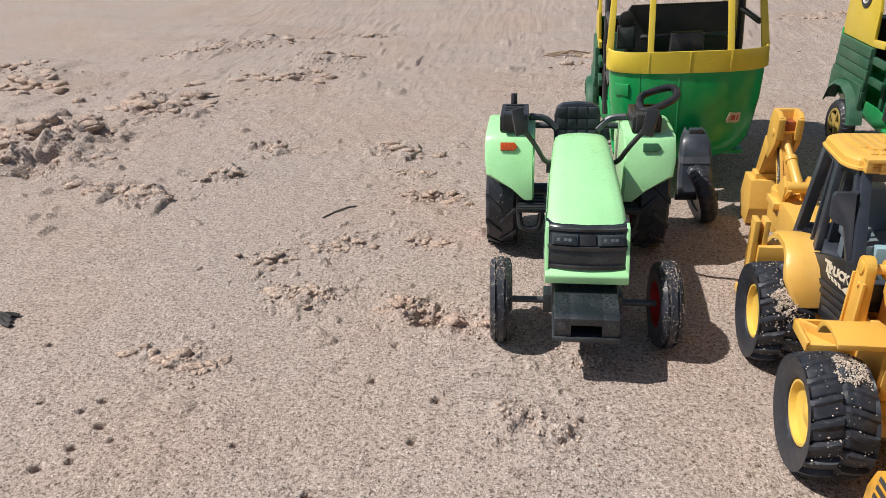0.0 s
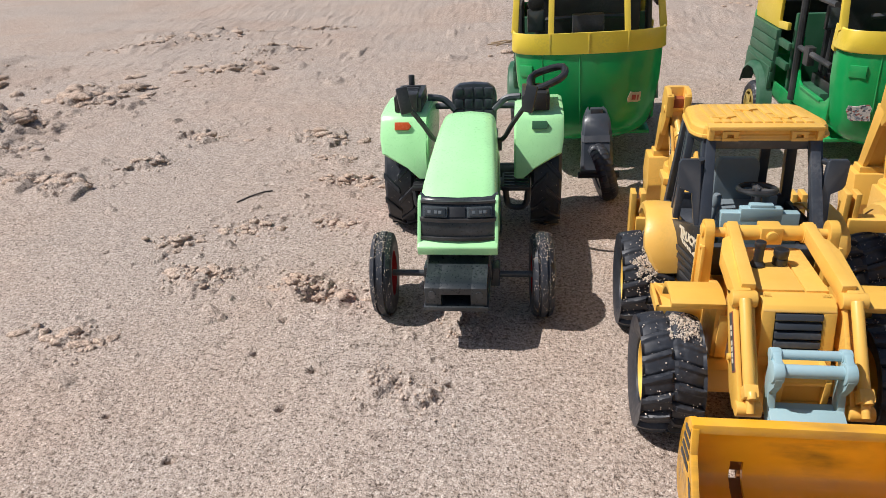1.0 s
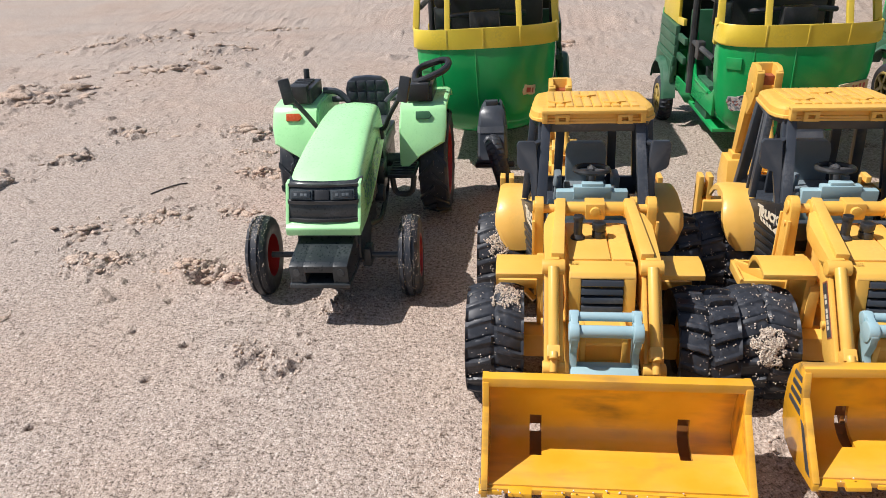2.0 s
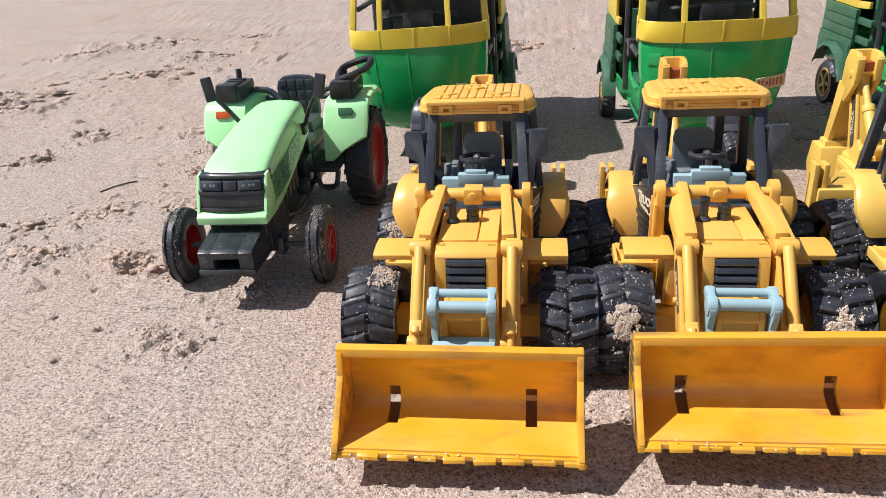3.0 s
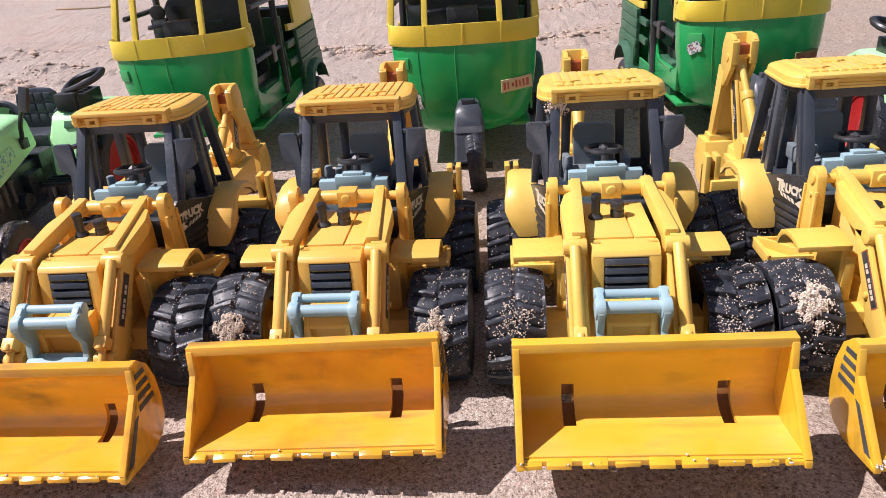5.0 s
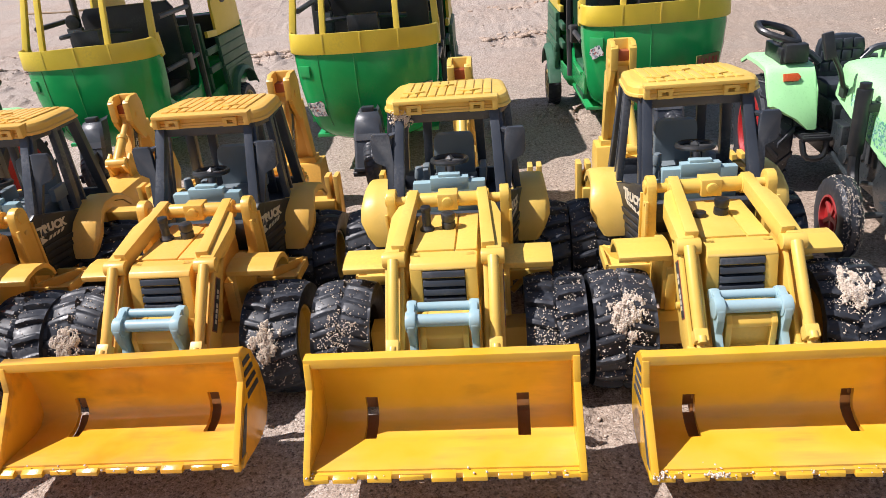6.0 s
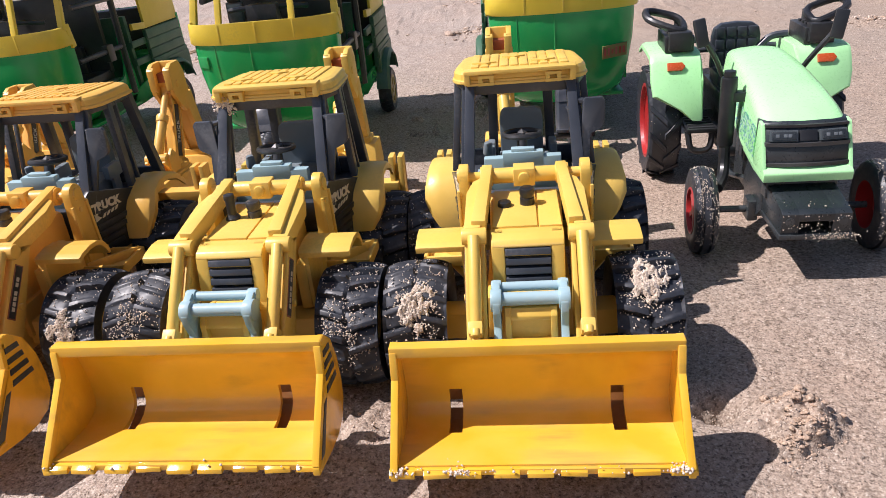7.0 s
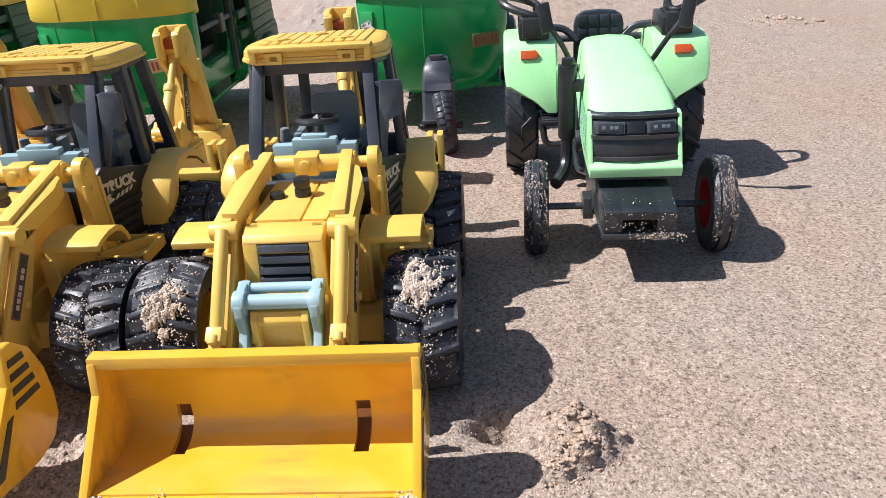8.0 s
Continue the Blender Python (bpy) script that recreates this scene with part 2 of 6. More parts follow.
DECAL = patches("speckled_decal", [(0.40, 0.82, 0.38), (0.16, 0.48, 0.36), (0.52, 0.80, 0.60), (0.18, 0.42, 0.46), (0.42, 0.86, 0.36), (0.45, 0.82, 0.50)], 1300)
STRAW = plastic("dry_straw", (0.36, 0.25, 0.14), dirt=(0.2, 0.14, 0.08), rough=0.8)
WEED = plastic("dark_seaweed", (0.035, 0.028, 0.022), dirt=(0.2, 0.16, 0.12), rough=0.8)

# ---- mesh tools; sizes in millimetres ----
MM = 0.001
MESHES = {}


def add(bm, other):
    me = bpy.data.meshes.new("tmp")
    other.to_mesh(me)
    other.free()
    bm.from_mesh(me)
    bpy.data.meshes.remove(me)


def soften(t, b, seg=2):
    if b > 0:
        bmesh.ops.bevel(t, geom=t.edges[:], offset=b * 0.7, segments=seg, profile=0.6, affect="EDGES", clamp_overlap=True)


def box(bm, x0, x1, y0, y1, z0, z1, b=0.5, m=None, seg=2):
    t = bmesh.new()
    bmesh.ops.create_cube(t, size=1)
    for v in t.verts:
        v.co = Vector(((x0 + x1) / 2 + v.co.x * (x1 - x0), (y0 + y1) / 2 + v.co.y * (y1 - y0), (z0 + z1) / 2 + v.co.z * (z1 - z0)))
    soften(t, b, seg)
    if m:
        t.transform(m)
    add(bm, t)


def prism(bm, pts, a0, a1, b=0.4, axis="x"):
    """A polygon of (y, z), of (x, z) for axis y or of (x, y) for axis z, pulled from a0 to a1."""
    put = {"x": lambda a, p: (a, p[0], p[1]), "y": lambda a, p: (p[0], a, p[1]), "z": lambda a, p: (p[0], p[1], a)}[axis]
    t = bmesh.new()
    lo, hi = [t.verts.new(put(a0, p)) for p in pts], [t.verts.new(put(a1, p)) for p in pts]
    t.faces.new(lo), t.faces.new(hi)
    for i in range(len(pts)):
        j = (i + 1) % len(pts)
        t.faces.new((lo[i], lo[j], hi[j], hi[i]))
    bmesh.ops.recalc_face_normals(t, faces=t.faces[:])
    soften(t, b)
    add(bm, t)


def rod(bm, p0, p1, r, r1=None, n=16, b=0.0):
    p0, p1 = Vector(p0), Vector(p1)
    t = bmesh.new()
    bmesh.ops.create_cone(t, cap_ends=True, segments=n, radius1=r, radius2=r if r1 is None else r1, depth=(p1 - p0).length)
    if b:
        caps = [e for e in t.edges if len({round(v.co.z, 4) for v in e.verts}) == 1]
        bmesh.ops.bevel(t, geom=caps, offset=b, segments=2, profile=0.6, affect="EDGES", clamp_overlap=True)
    t.transform(Matrix.Translation((p0 + p1) / 2) @ (p1 - p0).to_track_quat("Z", "Y").to_matrix().to_4x4())
    add(bm, t)


def ball(bm, c, r, sub=2):
    t = bmesh.new()
    bmesh.ops.create_icosphere(t, subdivisions=sub, radius=r)
    t.transform(Matrix.Translation(c))
    add(bm, t)


def beam(bm, p0, p1, w, h, b=0.5, w1=None, h1=None):
    """A bar of rectangular section: w across, h deep, tapering to w1 and h1."""
    p0, p1 = Vector(p0), Vector(p1)
    d = (p1 - p0).normalized()
    side = d.cross(Vector((0, 0, 1)))
    side = Vector((1, 0, 0)) if side.length < 0.2 or abs(side.x) > 0.5 * side.length else side.normalized()
    side = (side - d * side.dot(d)).normalized()
    up = side.cross(d)
    w1, h1 = w if w1 is None else w1, h if h1 is None else h1
    t = bmesh.new()
    rings = []
    for p, a, c in ((p0, w, h), (p1, w1, h1)):
        rings.append([t.verts.new(p + side * sx * a / 2 + up * sz * c / 2) for sx, sz in ((-1, -1), (1, -1), (1, 1), (-1, 1))])
    t.faces.new(rings[0]), t.faces.new(rings[1])
    for i in range(4):
        t.faces.new((rings[0][i], rings[0][(i + 1) % 4], rings[1][(i + 1) % 4], rings[1][i]))
    bmesh.ops.recalc_face_normals(t, faces=t.faces[:])
    soften(t, b)
    add(bm, t)


def tube(bm, pts, r, n=8, loop=False):
    """A round bar along a line of points, rounded at the bends."""
    raw = [Vector(p) for p in pts]
    fine = []
    m = len(raw)
    for i in range(m):
        if not loop and i in (0, m - 1):
            fine.append(raw[i])
            continue
        a, c, e = raw[i - 1], raw[i], raw[(i + 1) % m]
        k = min(0.4, 3.5 * r / max(1e-6, min((a - c).length, (e - c).length)))
        s, f = c.lerp(a, k), c.lerp(e, k)
        fine += [s.lerp(c, u).lerp(c.lerp(f, u), u) for u in (0, 0.33, 0.67, 1)]
    t = bmesh.new()
    rings, side, cnt = [], None, len(fine)
    for i, p in enumerate(fine):
        a = fine[i - 1] if loop or i else p
        e = fine[(i + 1) % cnt] if loop or i < cnt - 1 else p
        d = (e - a).normalized()
        if side is None:
            side = d.orthogonal().normalized()
        side = (side - d * side.dot(d)).normalized()
        up = d.cross(side)
        rings.append([t.verts.new(p + (side * math.cos(q) + up * math.sin(q)) * r) for q in [2 * math.pi * j / n for j in range(n)]])
    for i in range(cnt if loop else cnt - 1):
        a, c = rings[i], rings[(i + 1) % cnt]
        for j in range(n):
            t.faces.new((a[j], a[(j + 1) % n], c[(j + 1) % n], c[j]))
    if not loop:
        t.faces.new(rings[0]), t.faces.new(rings[-1])
    bmesh.ops.recalc_face_normals(t, faces=t.faces[:])
    add(bm, t)


def loft(bm, rings, closed=True, caps=True, thick=0.0):
    t = bmesh.new()
    vs = [[t.verts.new(p) for p in ring] for ring in rings]
    for a, c in zip(vs, vs[1:]):
        for j in range(len(a) if closed else len(a) - 1):
            k = (j + 1) % len(a)
            t.faces.new((a[j], a[k], c[k], c[j]))
    if caps and closed:
        t.faces.new(vs[0]), t.faces.new(vs[-1])
    bmesh.ops.recalc_face_normals(t, faces=t.faces[:])
    if thick:
        bmesh.ops.solidify(t, geom=t.faces[:], thickness=thick)
        bmesh.ops.recalc_face_normals(t, faces=t.faces[:])
    add(bm, t)


def lathe(bm, prof, n=48, fn=None, caps=False):
    """A ring about the x axis from a profile of (x, radius); fn may change the radius by angle."""
    t = bmesh.new()
    rings = []
    for x, r in prof:
        ring = []
        for j in range(n):
            a = 2 * math.pi * j / n
            q = r if fn is None else fn(x, r, a)
            ring.append(t.verts.new((x, q * math.cos(a), q * math.sin(a))))
        rings.append(ring)
    for a, c in zip(rings, rings[1:]):
        for j in range(n):
            t.faces.new((a[j], a[(j + 1) % n], c[(j + 1) % n], c[j]))
    for ring in (rings[0], rings[-1]):
        if caps:
            t.faces.new(ring)
    bmesh.ops.recalc_face_normals(t, faces=t.faces[:])
    add(bm, t)


def mesh_of(key, fn, mat, sharp=35):
    if key in MESHES:
        return MESHES[key]
    bm = bmesh.new()
    fn(bm)
    bmesh.ops.scale(bm, vec=(MM, MM, MM), verts=bm.verts[:])
    me = bpy.data.meshes.new(key)
    bm.to_mesh(me)
    bm.free()
    me.materials.append(mat)
    me.polygons.foreach_set("use_smooth", [True] * len(me.polygons))
    me.set_sharp_from_angle(angle=radians(sharp))
    MESHES[key] = me
    return me


def part(name, key, fn, mat, parent, at=None, label="", sharp=35):
    """One mesh object under a thing or a part; alike parts share the mesh of their key. at: a pose in millimetres."""
    ob = new(name, mesh_of(key + " " + mat.name, fn, mat, sharp))
    ob.parent = parent
    if at is not None:
        m = at.copy()
        m.translation *= MM
        ob.matrix_basis = m
    if label:
        tagged(ob, label)
    return ob


def thing(name, place, label, category, group=""):
    ob = new(name)
    ob.empty_display_size = 0.02
    ob.matrix_world = place
    return tagged(ob, label, category, group)


MIRROR = Matrix.Scale(-1, 4, (1, 0, 0))


def words(parent, text, size, m, mat, name="lettering", bold=0.0):
    """Raised print in the built-in font, m in millimetres."""
    cu = bpy.data.curves.new("print", "FONT")
    cu.body, cu.size, cu.extrude, cu.align_x, cu.align_y = text, size * MM, 0.00008, "CENTER", "CENTER"
    cu.offset = bold * MM
    tmp = new("print", cu)
    bpy.context.view_layer.update()
    me = bpy.data.meshes.new_from_object(tmp.evaluated_get(bpy.context.evaluated_depsgraph_get()))
    bpy.data.objects.remove(tmp)
    me.materials.clear()
    me.materials.append(mat)
    ob = new(name, me)
    ob.parent = parent
    m = m.copy()
    m.translation *= MM
    ob.matrix_basis = m
    return ob


def grains(name, key, spots, parent, size=(0.25, 0.62), label=""):
    """Loose sand grains as small uneven lumps at the spots, which are in millimetres."""
    rng = random.Random(key)
    dirs = [Vector(d) for d in ((1, 0, 0), (-1, 0, 0), (0, 1, 0), (0, -1, 0), (0, 0, 1), (0, 0, -1))]
    tris = [(0, 2, 4), (2, 1, 4), (1, 3, 4), (3, 0, 4), (2, 0, 5), (1, 2, 5), (3, 1, 5), (0, 3, 5)]
    vs, fs = [], []
    for p in spots:
        r, o = rng.uniform(*size), len(vs)
        turn = Euler((rng.uniform(0, 3), rng.uniform(0, 3), rng.uniform(0, 3))).to_matrix()
        vs += [(Vector(p) + turn @ d * r * rng.uniform(0.7, 1.25)) * MM for d in dirs]
        fs += [tuple(o + i for i in t) for t in tris]
    me = bpy.data.meshes.new(key)
    me.from_pydata(vs, [], fs)
    me.materials.append(GRAIN)
    me.polygons.foreach_set("use_smooth", [True] * len(me.polygons))
    ob = new(name, me)
    ob.parent = parent
    return tagged(ob, label, kind="stuff")

# ---- ground ----
LUMPS = [  # x, y, radius, height in metres: clods, scuffs and ridges of dug-up sand
    (-0.374, 0.510, 0.026, 0.030), (-0.360, 0.477, 0.017, -0.016), (-0.357, 0.456, 0.018, -0.006), (-0.376, 0.520, 0.017, -0.012), (-0.358, 0.538, 0.022, 0.016), (-0.408, 0.514, 0.03, 0.013), (-0.345, 0.476, 0.016, 0.010), (-0.412, 0.552, 0.03, 0.012), (-0.385, 0.468, 0.022, 0.011), (-0.35, 0.622, 0.04, 0.011),
    (-0.325, 0.60, 0.02, 0.008), (-0.284, 0.416, 0.016, 0.005), (-0.252, 0.407, 0.02, 0.005), (-0.21, 0.444, 0.014, 0.004), (-0.194, 0.504, 0.016, 0.004),
    (-0.102, 0.499, 0.018, 0.004), (-0.082, 0.458, 0.010, 0.003), (-0.063, 0.413, 0.018, 0.003), (-0.35, 0.914, 0.05, 0.012), (-0.393, 0.864, 0.05, 0.010),
    (-0.234, 0.81, 0.035, 0.011), (-0.263, 0.718, 0.05, 0.008), (-0.213, 0.984, 0.03, 0.009), (-0.117, 0.286, 0.012, 0.003), (-0.10, 0.289, 0.008, 0.0025),
    (-0.062, 0.279, 0.011, 0.0035), (-0.045, 0.274, 0.010, -0.003), (-0.034, 0.267, 0.012, 0.0022), (-0.144, 0.231, 0.011, 0.0022), (-0.009, 0.208, 0.0075, 0.0026),
    (0.007, 0.198, 0.0085, 0.002), (0.018, 0.243, 0.007, 0.002), (-0.103, 0.34, 0.012, 0.002), (-0.061, 0.349, 0.010, 0.002), (-0.138, 0.325, 0.012, 0.002),
    (0.4690, 0.1505, 0.0100, 0.0150), (0.4700, 0.1435, 0.006, 0.0040), (0.4490, 0.1580, 0.0068, -0.0340), (0.4645, 0.1375, 0.005, 0.0040),
    (0.117, 0.812, 0.05, 0.007), (0.076, 0.80, 0.04, 0.007), (0.377, 0.85, 0.05, 0.006), (0.374, 0.503, 0.018, 0.006), (0.385, 0.50, 0.02, -0.005),
    (0.733, 0.708, 0.02, 0.004), (0.41, 1.05, 0.06, 0.010), (-0.58, 0.765, 0.05, 0.008), (-0.511, 0.687, 0.045, 0.008), (0.185, 0.158, 0.02, 0.002), (0.335, 0.15, 0.016, 0.002),
]
HOLES = [(-0.189, 0.202), (-0.162, 0.178), (-0.169, 0.168), (-0.105, 0.184), (-0.043, 0.191), (-0.037, 0.214), (-0.064, 0.225), (0.017, 0.207), (-0.158, 0.190), (-0.15, 0.183), (-0.21, 0.24), (0.49, 0.12), (-0.170, 0.198), (-0.172, 0.3135), (-0.073, 0.164), (-0.1586, 0.171), (-0.165, 0.204)]


TABLES = {}


def fractal(x, y, scale, octaves=4, seed=0.0):
    out, amp = np.zeros_like(x), 1.0
    for o in range(octaves):
        code = int(seed * 10) + o * 7 + 3
        if code not in TABLES:
            TABLES[code] = np.random.RandomState(code).rand(512, 512) * 2 - 1
        table = TABLES[code]
        f = scale * 2 ** o
        u, v = x * f + 37.3 * o, y * f + 11.7 * o
        i, j = np.floor(u).astype(int), np.floor(v).astype(int)
        a, b = u - i, v - j
        a, b = a * a * (3 - 2 * a), b * b * (3 - 2 * b)
        g = lambda di, dj: table[(i + di) % 512, (j + dj) % 512]
        out += amp * ((g(0, 0) * (1 - a) + g(1, 0) * a) * (1 - b) + (g(0, 1) * (1 - a) + g(1, 1) * a) * b)
        amp *= 0.5
    return out


def sand_height(x, y):
    far = np.clip((y - 0.42) / 0.6, 0, 1)
    h = 0.0007 * fractal(x, y, 14, 3, 1) + 0.00045 * fractal(x, y, 130, 3, 2) * (1 + 1.4 * far) + 0.0006 * np.clip(fractal(x, y, 75, 3, 8) - 0.55, 0, 1)
    h += 0.0055 * far * fractal(x * 0.6, y * 2.0, 7, 4, 3)
    crust = fractal(x, y, 60, 3, 4)
    h += 0.0032 * far * np.clip(fractal(x * 0.6 + y * 0.25, y * 1.5, 9, 2, 5) - 0.25, 0, 1) * np.clip(crust, -0.2, 1)
    crest = 1 - np.abs(fractal(x * 0.7 + 0.35 * y, y * 1.5, 5.5, 3, 11))
    h += 0.0042 * far * np.clip(crest - 0.80, 0, 1) * 5 * (0.45 + 0.55 * np.clip(crust + 0.3, 0, 1))
    for cx, cy, r, a in LUMPS:
        near = (np.abs(x - cx) < 3 * r) & (np.abs(y - cy) < 3 * r)
        if not near.any():
            continue
        xx, yy = x[near], y[near]
        d2 = ((xx - cx) ** 2 + (yy - cy) ** 2) / (r * r)
        env, sg = np.exp(-1.3 * d2), math.copysign(1.0, a)
        rough, crack = fractal(xx, yy, 1.2 / r, 3, 6 + (cx * 7) % 3), fractal(xx * 0.7, yy * 1.6, 1.1 / r, 3, 9 + (cy * 9) % 3)
        step = min(abs(a), 0.0042) * sg * (0.45 if cx > 0.44 and cy < 0.2 else 1.0)
        slab = np.clip(4.5 * (rough + 1.3 * env - 0.85), 0, 1)
        pit = np.clip(5 * (crack + 0.9 * env - 0.95), 0, 1)
        h[near] += 0.45 * a * env * (0.8 + 0.5 * rough) + 0.85 * step * slab * (0.8 + 0.3 * crack) - 0.45 * abs(step) * pit + 0.0012 * env * np.clip(2 * fractal(xx, yy, 300, 2, 12), -0.6, 1)
    for k, (cx, cy) in enumerate(HOLES):
        h -= 0.010 * np.exp(-(((x - cx) ** 2 + ((y - cy) * 1.2) ** 2) / (2 * (0.00075 + 0.0002 * (k % 3)) ** 2)) ** 1.5)
    return h


def spaced(runs, outer0, outer1, grow=1.12):
    """Grid lines: even runs of (from, to, step), then steps that grow outwards."""
    mid = [float(q) for a, b, step in runs for q in np.arange(a, b - step * 0.3, step)]
    lo, s, p = [], runs[0][2], runs[0][0]
    while p > outer0:
        s *= grow
        p -= s
        lo.append(p)
    step = runs[-1][2]
    hi, s, p = [], step, mid[-1]
    while p < outer1:
        s *= grow
        p += s
        hi.append(p)
    return np.array(lo[::-1] + mid + hi)


def build_ground():
    xs = spaced([(-0.44, -0.23, 0.0014), (-0.23, 0.03, 0.0008), (0.03, 0.43, 0.0015), (0.43, 0.50, 0.0009), (0.50, 0.68, 0.0015)], -60, 60, 1.05)
    ys = spaced([(0.105, 0.25, 0.0009), (0.25, 0.60, 0.0014)], -60, 60, 1.03)
    gx, gy = np.meshgrid(xs, ys)
    gz = sand_height(gx.ravel(), gy.ravel()).reshape(gx.shape)
    gz *= np.clip(1.6 - np.hypot(gx - 0.15, gy - 0.4) / 3, 0, 1)
    n, m = gx.shape
    co = np.stack([gx, gy, gz], -1).reshape(-1, 3)
    idx = np.arange(n * m).reshape(n, m)
    quads = np.stack([idx[:-1, :-1], idx[:-1, 1:], idx[1:, 1:], idx[1:, :-1]], -1).reshape(-1, 4)
    me = bpy.data.meshes.new("ground")
    me.vertices.add(len(co))
    me.vertices.foreach_set("co", co.ravel())
    me.loops.add(quads.size)
    me.loops.foreach_set("vertex_index", quads.ravel())
    me.polygons.add(len(quads))
    me.polygons.foreach_set("loop_start", np.arange(0, quads.size, 4))
    me.polygons.foreach_set("loop_total", np.full(len(quads), 4))
    me.polygons.foreach_set("use_smooth", np.ones(len(quads), dtype=bool))
    me.update()
    me.validate()
    me.materials.append(SAND)
    return tagged(new("ground", me), "coarse pinkish beach sand, scuffed and lumpy", "sand", kind="structure")


build_ground()


def ground_at(x, y):
    return float(sand_height(np.array([x]), np.array([y]))[0])


# ---- toy backhoe loader; it faces -y, its origin lies under the exhaust stack ----
def tyre_shape(bm, r, w, lugs, depth, swirl, n=288, crown=0.10):
    rows = 21
    prof = []
    for i in range(rows):
        u = -1 + 2 * i / (rows - 1)
        q = abs(u) ** 3.2
        prof.append((u * w / 2, r * (1 - crown * q)))
    side = [(-w / 2 * 0.97, r * 0.80), (-w / 2 * 0.90, r * 0.66), (-w / 2 * 0.80, r * 0.56), (-w / 2 * 0.60, r * 0.535)]

    def lug(x, rad, a):
        u = x / (w / 2)
        if abs(u) > 0.985 or rad < r * 0.85:
            return rad
        half = 0.5 if u > 0 else 0.0
        ph = (a / (2 * math.pi) * lugs + swirl * abs(u) + half) % 1.0
        top = 0.0 if ph < 0.05 else 0.30 * (ph - 0.05) / 0.05 if ph < 0.10 else 0.30 + 0.36 * (ph - 0.10) / 0.56 if ph < 0.66 else 0.66 + 0.34 * (ph - 0.66) / 0.06 if ph < 0.72 else 1.0 if ph < 0.96 else (1 - ph) / 0.04
        mid = 1.0 if abs(u) > 0.05 else 0.35
        return rad - depth * (1 - top * mid)

    lathe(bm, side[::-1] + prof + [(-x, q) for x, q in side], n, lug)


def dish(bm, r, w, hub=0.28):
    lathe(bm, [(-w / 2, r), (w / 2 - 1.0, r), (w / 2 + 0.5, r * 0.98), (w / 2 + 0.5, r * 0.90), (w / 2 - 1.6, r * 0.86), (w / 2 - 2.6, r * 0.5), (w / 2 - 1.6, r * hub), (w / 2 - 1.0, 0.01)], 40)


def wheel(parent, key, side, x, y, z, r, w, tyre, rim, turn=0.0, sandy=0, seed=0, patch=0.5, fore=True, label="", roll=0.0, cake=None):
    """tyre and rim: their shaping functions and materials; sandy: how many grains stick to the tread."""
    flip = Matrix.Identity(4) if side > 0 else pose(0, 0, 0, 0, 0, 180)
    ob = part("wheel", key + "_tyre", tyre[0], tyre[1], parent, pose(x, y, z, 0, 0, turn) @ flip @ pose(0, 0, 0, roll, 0, 0), label)
    part("rim", key + "_rim", rim[0], rim[1], ob)
    if sandy:
        rng = random.Random(seed)
        spots = []
        place = flip @ pose(0, 0, 0, roll, 0, 0)
        back = place.inverted()
        noise_at = lambda u, a, f: noise.noise(Vector((u * f + seed * 3.1, a * f * 1.4, seed * 1.7)))
        blob = (rng.uniform(-0.2, 0.2), rng.uniform(0.6, 0.85) if sandy > 450 else 1.2)
        blob = cake or blob
        tries = 0
        while len(spots) < sandy and tries < sandy * 60:
            tries += 1
            if rng.random() < patch:
                du, da = rng.uniform(-0.8, 0.8), rng.uniform(-0.65, 0.65)
                u, a = blob[0] + du, blob[1] + da
                fall = 1 - (du / 0.52) ** 2 - (da / 0.36) ** 2
                dense = fall + 1.6 * noise_at(u, a, 4.5) + 0.9 * noise_at(u, a, 11.0)
                if dense < 0.25 - (0.7 if rng.random() < 0.06 else 0.0):
                    continue
                out = -0.1 + rng.random() * min(1.5, 1.2 * dense)
            else:
                u, a = rng.uniform(-0.95, 0.95), rng.uniform(-0.5, 2.2)
                if noise_at(u, a, 6.0) + 0.6 * noise_at(u, a, 15.0) < (0.20 if rng.random() < 0.95 else -1):
                    continue
                out = rng.uniform(-1.2, 0.2) if key.startswith("digger") else rng.uniform(-0.2, 0.2)
            if abs(u) > 0.96:
                continue
            rad = r * (1 - 0.075 * abs(u) ** 3.2) + out
            spots.append(back @ Vector((u * w / 2, -rad * math.cos(a), rad * math.sin(a))))
        grains("stuck_sand", f"sand_{key}_{seed}", spots, ob, (0.13, 0.33) if key.startswith("digger") else (0.10, 0.26), "pale sand grains stuck to the tread")
    return ob


def fender_arc(bm, path, cross, thick, reach=None):
    rings = []
    for i, (y, z) in enumerate(path):
        a, c = Vector(path[max(0, i - 1)]), Vector(path[min(len(path) - 1, i + 1)])
        d = (c - a).normalized()
        nrm = Vector((-d.y, d.x))
        k = 1.0 if reach is None else reach[i]
        x0 = cross[0][0]
        rings.append([(x0 + (x - x0) * k, y + nrm.x * q, z + nrm.y * q) for x, q in cross])
    loft(bm, rings, closed=False, caps=False, thick=thick)


